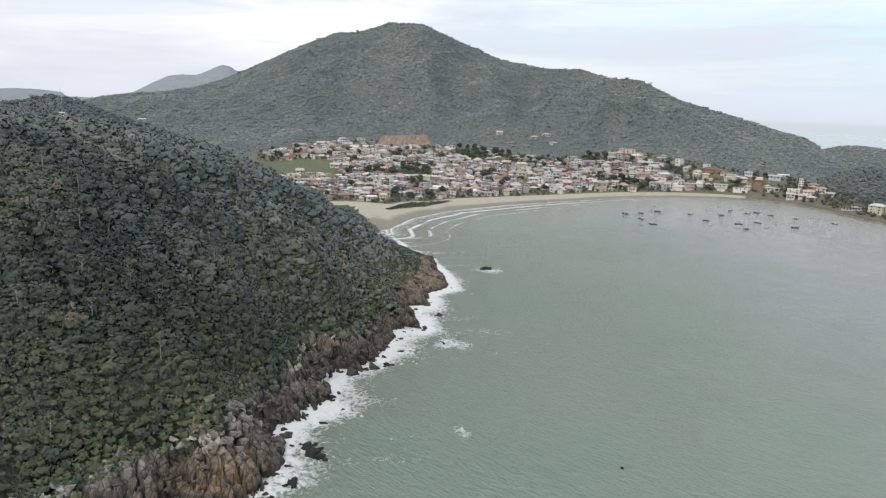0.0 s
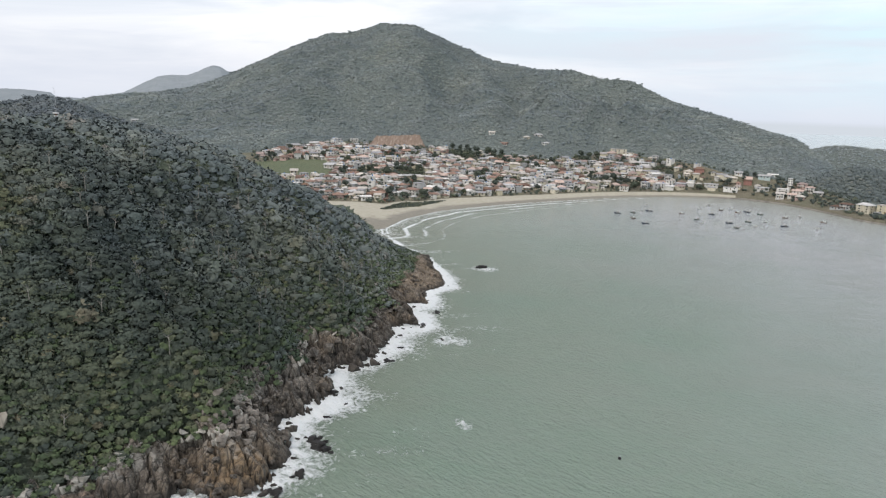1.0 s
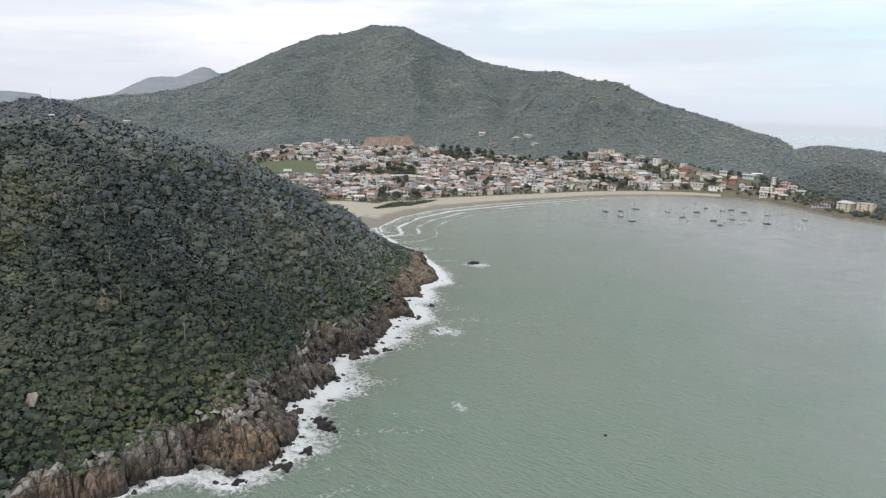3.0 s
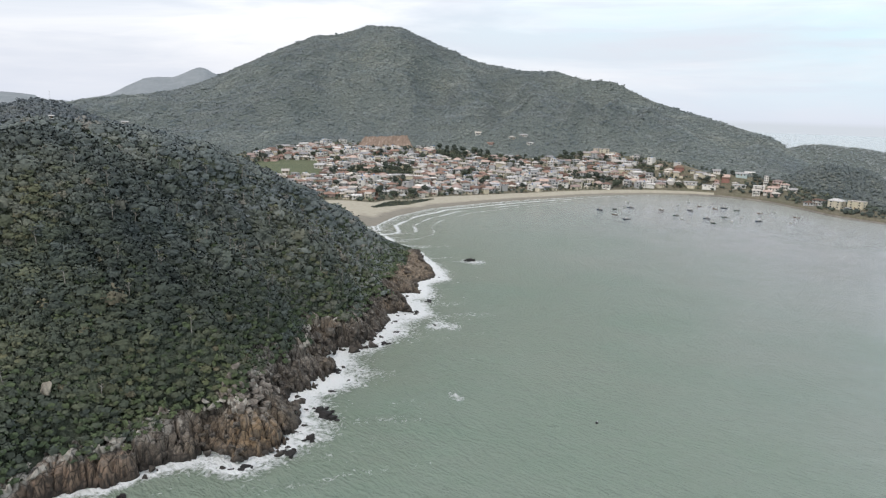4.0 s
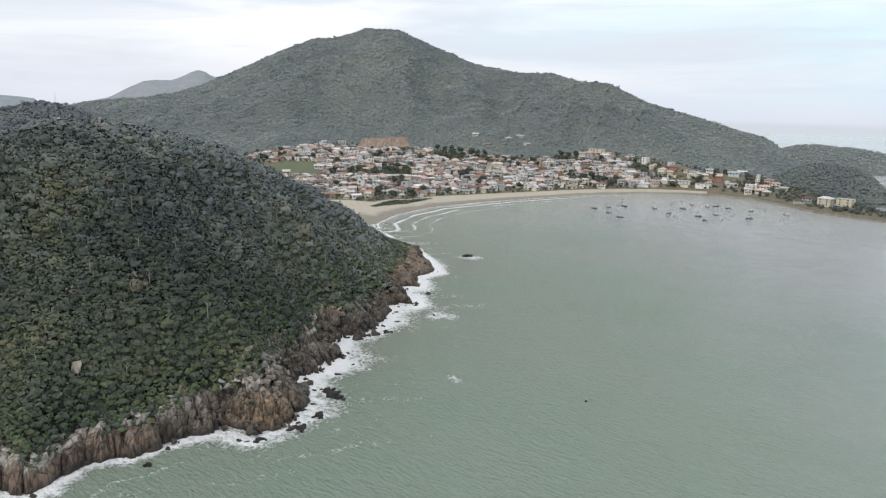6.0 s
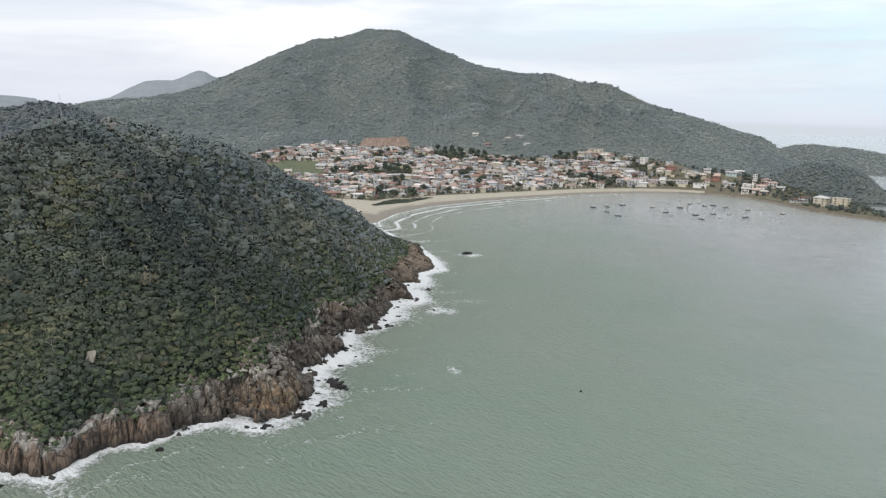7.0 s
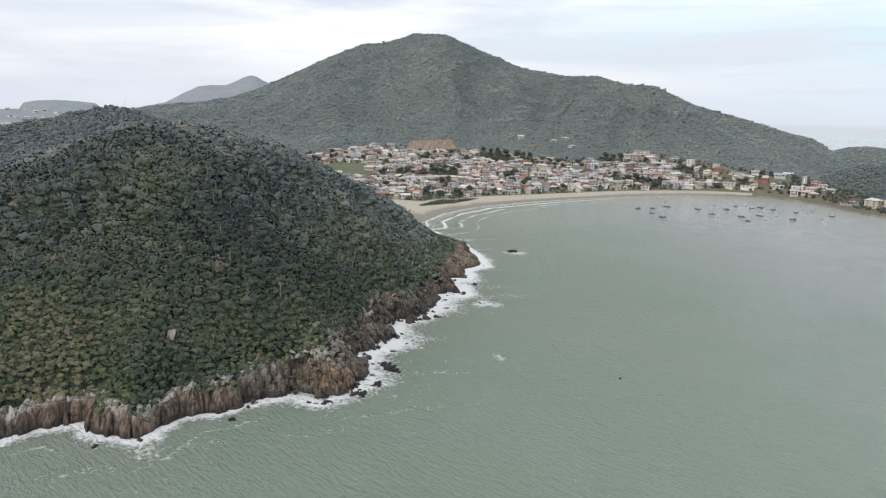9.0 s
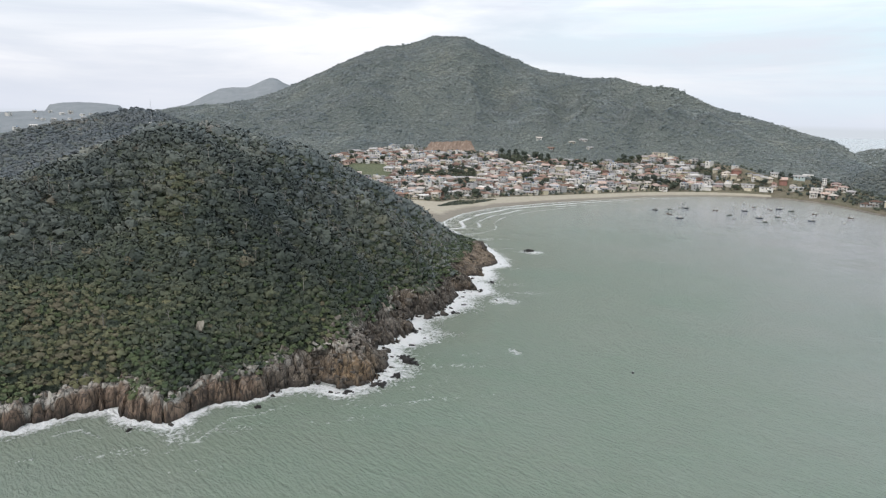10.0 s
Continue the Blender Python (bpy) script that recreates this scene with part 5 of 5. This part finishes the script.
by(348, 864, 5, -30, label="pale pink bungalow on the sea wall", wall="salmon", roof="faded", w=10, d=8, storeys=1, kind="hip", rise=2.0, group=POINT_GROUP)
by(331, 881, 5, -22, label="white two-storey house above the slipway", wall="white", roof="faded", w=9, d=8, storeys=2, kind="gable", group=POINT_GROUP)
by(366, 884, 8, -28, label="white house with a pinkish hip roof", wall="white", roof="pink", w=10, d=8, storeys=2, kind="hip", group=POINT_GROUP)
by(372, 872, 8, -35, label="white cottage under the wooded point", wall="white", roof="grey", w=9, d=7, storeys=1, kind="gable", group=POINT_GROUP)
by(296, 935, 9, -14, label="white cottage with a grey roof on the green slope", wall="white", roof="grey", w=9, d=7, storeys=1, kind="gable", group=POINT_GROUP)
by(289, 928, 9, -14, label="small cream house on the green slope", wall="cream", roof="faded", w=8, d=7, storeys=1, group=POINT_GROUP)
by(340, 938, 9, -18, label="low white house with a white roof among trees", wall="white", roof="white", w=12, d=7, storeys=1, kind="gable", rise=1.2, group=POINT_GROUP)
by(370, 795, 9, -45, label="weathered grey house with dark roof tiles", wall="grey", roof="brown", w=11, d=9, storeys=2, group=POINT_GROUP)
place_house(14.9, 1001, 0, label="long white boat shed at the back of the beach", wall="white", roof="white", w=16, d=8, storeys=1, kind="gable", rise=1.0)
place_house(11.4, 993, 0, label="long low white hall with a metal roof", wall="white", roof="white", w=18, d=9, storeys=1, kind="gable", rise=1.2)
place_house(12.6, 999, 0, label="long low grey hall with a metal roof", wall="grey", roof="white", w=18, d=9, storeys=1, kind="gable", rise=1.2)
hut = make_house(label="small white hut below the radio mast", wall="white", roof="white", w=4.4, d=3.6, storeys=1, kind="gable", rise=1.0, group="hut on the hill")
hut.matrix_basis = pose(-487, 726, float(back_z(np.array(-487.0), np.array(726.0))) - 0.6, 0, 0, 35)
HILL_GROUP = "large houses up the slope"
for dth, dr, ww, st in ((8.3, 1112, 14, 3), (8.9, 1104, 12, 2), (7.8, 1120, 11, 2)):
    place_house(dth, dr, 10, label="large cream house of several storeys up the slope", wall="cream", roof="faded", w=ww, d=10, storeys=st, kind="flat", group=HILL_GROUP)
place_house(2.0, 1150, 5, lift=-1.3, label="white villa alone in the mountain woods", wall="white", roof="grey", w=14, d=9, storeys=1, kind="hip", group=HILL_GROUP)
place_house(-1.6, 1170, 5, lift=-1.3, label="small white villa in the mountain woods", wall="white", roof="faded", w=9, d=8, storeys=1, kind="gable", group=HILL_GROUP)
place_house(1.1, 1136, 25, lift=-1.3, label="small cream house at the edge of the woods", wall="cream", roof="faded", w=9, d=7, storeys=1, group=HILL_GROUP)
place_house(-0.6, 1140, -20, lift=-1.3, label="small salmon house at the edge of the woods", wall="salmon", roof="terracotta", w=10, d=7, storeys=1, kind="gable", group=HILL_GROUP)
place_house(2.6, 1128, 40, lift=-1.3, label="low white house at the edge of the woods", wall="white", roof="white", w=11, d=7, storeys=1, kind="gable", rise=1.3, group=HILL_GROUP)
place_house(-28.2, 1388, 0, lift=0.6, label="long white-roofed house alone at the foot of the mountain", wall="white", roof="white", w=11, d=8, storeys=1, kind="gable", rise=1.4, group=HILL_GROUP)
place_house(-12.3, 1190, 5, label="white flat-roofed house at the top of the town", wall="white", roof="white", w=13, d=9, storeys=2, kind="flat", group=HILL_GROUP)


# ---- trees of the town, each with trunk, limbs and crown ----
def make_tree(label, radius, tall, tint, cards=110):
    rng = np.random.default_rng(int(radius * 100))
    tree = tagged(new("tree"), label, "tree", "trees among the houses")
    bm = bmesh.new()
    bmesh.ops.create_cone(bm, cap_ends=True, segments=7, radius1=radius * 0.10, radius2=radius * 0.05, depth=tall, matrix=Matrix.Translation((0, 0, tall / 2 - 0.3)))
    for k in range(4):
        a = k * 1.6 + 0.4
        m = Matrix.Translation((0, 0, tall * 0.8)) @ Euler((0.8, 0, a)).to_matrix().to_4x4() @ Matrix.Translation((0, 0, radius * 0.4))
        bmesh.ops.create_cone(bm, cap_ends=True, segments=5, radius1=radius * 0.04, radius2=radius * 0.015, depth=radius * 0.8, matrix=m)
    part("trunk", bm, M_BARK, tree)
    V, tris, quads, _ = crown_template(rng, cards, 0.2)
    crown = big_mesh("crown", V * radius + np.array([0, 0, tall + radius * 0.35]), [tris, quads], [M_LEAF], faces={"tint": np.full(len(tris) + len(quads), tint)})
    crown.parent = tree
    return tree


TREES = [make_tree("broad dark green tree among the houses", 5.0, 3.5, 0.45), make_tree("round green garden tree", 3.6, 2.6, 0.6), make_tree("tall dark tree beside the houses", 4.2, 5.5, 0.25)]


def plant_town():
    rng = np.random.default_rng(31)
    used = set()
    for x, y in GAPS[:230]:
        k = int(rng.integers(0, 3))
        x, y = x + rng.uniform(-4, 4), y + rng.uniform(-4, 4)
        m = pose(x, y, float(mainland_z(np.array(x), np.array(y))), 0, 0, rng.uniform(0, 360))
        if k in used:
            ob = copy_thing(TREES[k], m)
        else:
            ob = TREES[k]
            ob.matrix_basis = m
            used.add(k)
        s = rng.uniform(0.6, 1.1)
        ob.scale = (s, s, s * rng.uniform(0.8, 1.1))


plant_town()


def plant_gardens():
    """Low garden trees and hedges between the houses, and the green slope at the end of the bay."""
    x, y = scatter(-420, 420, 640, 1240, 6.5)
    th, r = bearing(x, y)
    rs, rb, rt, rc, zt, zc = bay_tables(th)
    front = (r > rb + 1) & (r < rb + 6)
    town = (r > rb + 4) & (r < rt + 6) & (th > -20) & (th < 15.5) & ~((th < -14.1) & (r > 886) & (r < 1014))
    end = (r > rb + 2) & (r < rt + 12) & (th >= 15.5) & (th < 29)
    ok = (town & (RNG.random(len(x)) < np.where(th > 8, 0.85, 0.72))) | (front & (th > -13) & (th < 12) & (RNG.random(len(x)) < 0.85)) | (end & (RNG.random(len(x)) < 0.85))
    for hx, hy in ((350, 884), (340, 895), (383, 765), (396, 760), (366, 798), (310, 918), (326, 925)):
        ok &= np.hypot(x - hx, y - hy) > 9
    x, y, th = x[ok], y[ok], th[ok]
    radius = np.where(th > 15.5, RNG.uniform(2.2, 4.2, len(x)), RNG.uniform(1.4, 3.3, len(x)))
    tint = np.clip(RNG.normal(0.34, 0.2, len(x)) - 0.22 * (th > 15.5), 0, 1)
    woods("garden_trees", x, y, mainland_z(x, y), radius, radius * 0.6, tint, FAR_CROWNS, M_LEAF, "dark garden trees and hedges between the houses")


plant_gardens()


def dune_scrub():
    x, y = scatter(-150, 60, 640, 800, 1.6)
    th, r = bearing(x, y)
    rs, rb, rt, rc, zt, zc = bay_tables(th)
    u = (r - rs) / (rb - rs)
    keep = (np.abs(u - 0.76 - 0.06 * fbm(x / 15, y / 15, 2, 301)) < 0.15 * np.clip(1 - ((th + 7.5) / 2.5) ** 2, 0.05, 1)) & (th > -10.0) & (th < -5.0)
    keep &= RNG.random(len(x)) < 0.9
    x, y = x[keep], y[keep]
    tint = RNG.uniform(0, 0.8, len(x))
    woods("dune_scrub", x, y, mainland_z(x, y), RNG.uniform(0.9, 1.6, len(x)), np.full(len(x), 0.1), tint, SHRUBS, M_LEAF, "dark low scrub on the dune behind the beach", category="shrubs")


dune_scrub()


# ---- the earth cutting above the town ----
def build_cutting():
    gx, gy = np.meshgrid(np.linspace(-222, -122, 80), np.linspace(0, 1, 24))
    t = gy
    foot = 1080 + 8 * np.sin((gx + 166) / 22)
    y = foot + 40 * t
    arch = np.clip(1 - ((gx + 172) / 49.6) ** 2, 0, 1) ** 0.12
    top = 7.6 + 0.75 * float(mainland_z(np.array(-172.0), np.array(1120.0))) + 0.25 * mainland_z(gx, y)
    z = mainland_z(gx, foot) * (1 - t) + top * t + 0.6 + 1.2 * (np.floor(t * 4) / 4 - t) * arch + 1.6 * fbm(gx / 5, t * 2, 4, 401)
    outside = (gx > -126 - 16 * t) | (gx < -219 + 9 * t)
    z = np.where((arch < 0.05) | outside, mainland_z(gx, y) - 2, z)
    ob = big_mesh("cutting", np.stack([gx, y, z], -1).reshape(-1, 3), [grid_faces(24, 80)], [M_SOIL])
    tagged(ob, "bare orange earth cutting above the houses", "earth bank", kind="structure")


build_cutting()


# ---- sea wall along the end of the bay ----
def build_sea_wall():
    line = SHORE[8:16]
    verts, quads = [], []
    pts = []
    for (ax, ay), (bx, by_) in zip(line[:-1], line[1:]):
        n = max(2, int(math.hypot(bx - ax, by_ - ay) / 5))
        pts += [(ax + (bx - ax) * k / n, ay + (by_ - ay) * k / n) for k in range(n)]
    for i, (x, y) in enumerate(pts):
        l = math.hypot(x - O[0], y - O[1])
        ux, uy = (x - O[0]) / l, (y - O[1]) / l
        w = 0.5 * math.sin(i * 1.7)
        for off, z in ((-2.2, -1.0), (-1.3 + w * 0.6, 0.5 + 0.3 * w), (0.2 + 0.3 * w, 1.2 + 0.2 * w), (1.2, 1.5), (2.4, 1.4)):
            verts.append((x + ux * off, y + uy * off, z))
    for i in range(len(pts) - 1):
        for j in range(4):
            a = i * 5 + j
            quads.append((a, a + 1, a + 6, a + 5))
    ob = big_mesh("sea_wall", np.array(verts), [np.array(quads)], [M_CONC])
    tagged(ob, "weathered stone sea wall along the water", "sea wall", kind="structure")


build_sea_wall()


# ---- boats at anchor ----
def make_boat(label, hull_paint, cabin_paint, length, group="fishing boats at anchor"):
    boat = tagged(new("fishing_boat"), label, "boat", group)
    wide = length * 0.30
    bm = bmesh.new()
    rings = []
    for t, b, keel, deck in ((-0.5, 0.72, -0.15, 0.95), (-0.25, 0.95, -0.35, 0.85), (0.05, 1.0, -0.4, 0.9), (0.3, 0.72, -0.35, 1.15), (0.43, 0.34, -0.2, 1.45), (0.5, 0.03, 0.25, 1.75)):
        x, hw, s = t * length, b * wide / 2, length / 9
        rings.append([bm.verts.new(p) for p in ((x, -hw, deck * s), (x, -hw * 0.8, 0.2 * s), (x, 0, keel * s), (x, hw * 0.8, 0.2 * s), (x, hw, deck * s))])
    for a, b in zip(rings[:-1], rings[1:]):
        for i in range(4):
            bm.faces.new((a[i], b[i], b[i + 1], a[i + 1]))
    bm.faces.new(rings[0])
    part("hull", bm, M_HULL[hull_paint], boat)
    bm = bmesh.new()
    decks = [[bm.verts.new((x * length, sgn * b * wide / 2 * 0.94, z * length / 9 - 0.12)) for sgn in (-1, 1)] for x, b, z in ((-0.49, 0.72, 0.95), (-0.25, 0.95, 0.85), (0.05, 1.0, 0.9), (0.3, 0.72, 1.15), (0.45, 0.25, 1.5))]
    for a, b in zip(decks[:-1], decks[1:]):
        bm.faces.new((a[0], b[0], b[1], a[1]))
    part("deck", bm, M_DECK, boat)
    s = length / 9
    cab = boxed("cabin", (-2.6 * s, 0.2 * s, -0.9 * s, 0.9 * s, 0.7 * s, 2.6 * s), cabin_paint, boat, bevel=0.08)
    boxed("cabin_roof", (-2.9 * s, 0.6 * s, -1.1 * s, 1.1 * s, 2.6 * s, 2.75 * s), M_CABIN2, cab)
    boxed("cabin_window", (0.19 * s, 0.24 * s, -0.7 * s, 0.7 * s, 1.8 * s, 2.3 * s), M_GLASS, cab)
    for x, h in ((1.1 * s, 5.2 * s), (-3.2 * s, 3.6 * s)):
        bm = bmesh.new()
        bmesh.ops.create_cone(bm, cap_ends=True, segments=6, radius1=0.08, radius2=0.04, depth=h, matrix=Matrix.Translation((x, 0, 0.6 * s + h / 2)))
        part("mast", bm, M_STEEL, boat)
    return boat


BOATS = [make_boat("dark blue wooden fishing boat with a grey cabin", "dark_blue", M_CABIN2, 7.0), make_boat("dark green wooden fishing boat with a grey cabin", "dark_green", M_CABIN2, 6.4),
         make_boat("brown wooden fishing boat with a white cabin", "brown", M_CABIN, 6.0), make_boat("small white fishing boat", "white", M_CABIN, 4.6)]
MOORINGS = [(116, 724, 0), (133, 733, 1), (127, 693, 2), (133, 662, 0), (147, 755, 3), (153, 752, 0), (159, 804, 3), (184, 742, 2), (190, 702, 1), (189, 678, 3), (213, 789, 3), (234, 826, 3),
            (216, 747, 0), (236, 786, 2), (217, 689, 0), (215, 660, 1), (251, 800, 3), (249, 770, 2), (261, 778, 0), (239, 703, 1), (237, 675, 3), (266, 784, 3), (270, 762, 1),
            (257, 707, 3), (266, 683, 0), (289, 745, 2), (309, 759, 3), (295, 679, 3), (318, 723, 2)]


def moor_boats():
    used = set()
    rng = np.random.default_rng(5)
    for x, y, k in MOORINGS:
        m = pose(x, y, 0.1, 0, 0, 168 + rng.normal(0, 24))
        if k in used:
            copy_thing(BOATS[k], m)
        else:
            BOATS[k].matrix_basis = m
            used.add(k)


moor_boats()


# ---- boulders and rocks in the surf ----
def boulder_mesh(seed, material):
    rng = np.random.default_rng(seed)
    bm = bmesh.new()
    pts = rng.normal(size=(11, 3))
    pts /= np.linalg.norm(pts, axis=1)[:, None]
    pts = np.sign(pts) * np.abs(pts) ** 0.7 * rng.uniform(0.75, 1.15, (11, 1)) * rng.uniform(0.75, 1.2, 3)
    made = bmesh.ops.convex_hull(bm, input=[bm.verts.new(p) for p in pts])
    bmesh.ops.delete(bm, geom=[v for v in bm.verts if not v.link_faces], context="VERTS")
    bmesh.ops.dissolve_limit(bm, angle_limit=0.35, verts=bm.verts[:], edges=bm.edges[:])
    bmesh.ops.bevel(bm, geom=bm.edges[:], offset=0.035, segments=1, affect="EDGES")
    bmesh.ops.triangulate(bm, faces=[f for f in bm.faces if len(f.verts) > 4])
    me = bpy.data.meshes.new("boulder")
    bm.to_mesh(me)
    bm.free()
    me.materials.append(material)
    return me


STONES = [boulder_mesh(k, M_ROCK) for k in range(10)]
M_PALEROCK = paint("pale_rock", (0.40, 0.37, 0.325), 0.85, 0.35, 0.7)
PALE_STONES = [boulder_mesh(k, M_PALEROCK) for k in (43, 44, 47, 51)]
BUFF_STONES = [boulder_mesh(52, paint("buff_rock", (0.27, 0.24, 0.195), 0.88, 0.5, 0.9))]
M_PILEROCK = paint("brown_grey_rock", (0.235, 0.205, 0.175), 0.88, 0.4, 0.5)
PILE_STONES = [boulder_mesh(k + 60, M_PILEROCK) for k in range(7)]
WET_STONES = [boulder_mesh(k + 20, M_WETROCK) for k in range(8)]


def rock(name, x, y, z, size, label, group, k, turn=0.0, flat=0.8, kinds=STONES):
    ob = tagged(new(name, kinds[k % len(kinds)]), label, "rock", group)
    ob.matrix_basis = pose(x, y, z, 11 * (k % 5 - 2), 9 * (k % 3 - 1), turn) @ Matrix.Diagonal((size, size * 0.85, size * flat, 1))
    return ob


def scatter_boulders():
    rng = np.random.default_rng(17)
    made = 0
    while made < 190:
        x, y = rng.uniform(-165, -22), rng.uniform(92, 470)
        d = float(inland(np.array(x), np.array(y)))
        w = float(np.interp(y, BAND_Y, BAND_W))
        if d < -2.5 or d > w * 0.85 or (x < -95 and rng.random() < 0.7) or (y > 345 and rng.random() < 0.6):
            continue
        size = rng.uniform(0.8, 1.9) * (1.7 if 175 < y < 260 and rng.random() < 0.3 else 1.0)
        z = float(headland_z(np.array(x), np.array(y))) + 0.25 * size
        rock("boulder", x, y, max(z, -0.2), size, "angular grey-brown boulder on the rocky shore", "boulders on the shore", int(rng.integers(0, 10)), rng.uniform(0, 360), rng.uniform(0.6, 1.0))
        made += 1


def pile_boulders():
    """The heap of fallen blocks above the ochre ledge."""
    rng = np.random.default_rng(29)
    ring = [(-77, 170), (-73, 194), (-66, 190), (-61, 173), (-67, 158), (-73, 160)]
    made = 0
    while made < 74:
        x, y = rng.uniform(-78, -60), rng.uniform(156, 196)
        if not inside(np.array(x), np.array(y), ring):
            continue
        size = rng.uniform(0.8, 1.9)
        z = float(headland_z(np.array(x), np.array(y))) + rng.uniform(0.2, 0.9)
        rock("fallen_block", x, y, z, size, "weathered brown-grey block in a heap of fallen rock", "fallen blocks on the shore", int(rng.integers(0, 7)), rng.uniform(0, 360), rng.uniform(0.5, 0.8), PILE_STONES)
        made += 1
    rock("fallen_block", -71.1, 165.9, 11.4, 3.3, "large rounded brown-grey block on the heap", "fallen blocks on the shore", 3, 20, 0.62, PILE_STONES)


def rim_stones():
    """Pale bare stones that stand along the top of the cliff, under the scrub."""
    rng = np.random.default_rng(37)
    made = 0
    while made < 110:
        x, y = rng.uniform(-178, -60), rng.uniform(84, 265)
        d = float(inland(np.array(x), np.array(y)))
        w = float(np.interp(y, BAND_Y, BAND_W))
        if abs(d - w - 0.3) > 1.2 or (y > 200 and rng.random() < 0.5):
            continue
        size = rng.uniform(0.6, 1.5)
        z = float(headland_z(np.array(x), np.array(y))) + 0.1 * size
        rock("rim_stone", x, y, z, size, "pale bare stone along the cliff's edge", "pale stones along the cliff top", int(rng.integers(0, 4)), rng.uniform(0, 360), rng.uniform(0.7, 1.5), PALE_STONES)
        made += 1


scatter_boulders()
pile_boulders()
rim_stones()
SURF = "rocks standing in the surf"
for k, (x, y, size, flat) in enumerate(((-48.5, 184, 4.6, 0.6), (-45.5, 181, 3.0, 0.7), (-51, 187, 3.2, 0.7), (-48.8, 166, 3.0, 0.7), (-50.8, 203, 1.8, 0.7), (-47, 214, 1.3, 0.6), (-21, 288.5, 2.0, 0.45),
                                        (-37, 275, 2.2, 0.6), (-40, 258, 3.0, 0.5), (-28, 330, 3.0, 0.45), (-32, 308, 3.0, 0.5), (-54, 222, 3.5, 0.8), (-62, 146, 2.6, 0.7), (-52, 156, 3.2, 0.7), (-88, 128, 2.0, 0.6), (-120, 103, 1.8, 0.5))):
    pieces = 4 if size > 2.5 else 2
    for j in range(pieces):
        turn = 2.4 * j + k
        away = 0.0 if j == 0 else size * 0.62
        rock("surf_rock", x + away * math.cos(turn), y + away * math.sin(turn), 0.15, size * (0.62 if j == 0 else 0.34 + 0.06 * (j % 3)), "black wet rock standing in white surf", SURF, k + 3 * j, 47.0 * k + 80 * j, flat * (1.15 if j == 0 else 0.9), WET_STONES)
for x, y, size, k in ((-11.5, 436, 2.1, 1), (-9.3, 437.4, 1.7, 4), (-7.6, 436.6, 1.2, 6), (-13.6, 435.5, 1.2, 3)):
    rock("sea_rock", x, y, 0.5, size, "black rock breaking the open water", "rock in the bay", k, 30 * k, 1.25, WET_STONES)
rock("pale_boulder", -115.0, 140.5, 22.5, 2.0, "pale upright boulder in the scrub", "boulder in the scrub", 12, 65, 1.35, BUFF_STONES)


rock("rock_spire", -62.5, 280, 11.5, 2.4, "pointed grey rock at the top of the shore", "spire on the shore", 6, 60, 2.4)


# ---- mooring buoy ----
def make_buoy():
    buoy = tagged(new("buoy"), "small dark mooring buoy floating on the sea", "buoy")
    bm = bmesh.new()
    bmesh.ops.create_uvsphere(bm, u_segments=12, v_segments=8, radius=0.5, matrix=Matrix.Translation((0, 0, 0.2)))
    part("float", bm, paint("black_rubber", (0.02, 0.02, 0.02)), buoy, smooth=True)
    bm = bmesh.new()
    bmesh.ops.create_cone(bm, cap_ends=True, segments=8, radius1=0.12, radius2=0.08, depth=0.5, matrix=Matrix.Translation((0, 0, 0.85)))
    part("eye_post", bm, M_STEEL, buoy)
    buoy.matrix_basis = pose(41.8, 190, 0, 0, 8, 0)


make_buoy()


# ---- mast on the back hill ----
def make_mast():
    mast = tagged(new("radio_mast"), "thin grey lattice radio mast on the hilltop", "mast")
    for sx, sy in ((-0.6, -0.4), (0.6, -0.4), (0, 0.7)):
        bm = bmesh.new()
        bmesh.ops.create_cone(bm, cap_ends=True, segments=6, radius1=0.07, radius2=0.04, depth=31, matrix=Matrix.Translation((sx, sy, 15.5)))
        part("leg", bm, M_STEEL, mast)
    for k in range(10):
        bm = bmesh.new()
        z = 1.5 + 3 * k
        box(bm, -0.7, 0.7, -0.45, -0.35, z, z + 0.12)
        box(bm, -0.05, 0.05, -0.4, 0.7, z, z + 0.12)
        part("brace", bm, M_STEEL, mast)
    mast.matrix_basis = pose(-491, 732, float(back_z(np.array(-491.0), np.array(732.0))) - 1.2, 0, 0, 20)


make_mast()
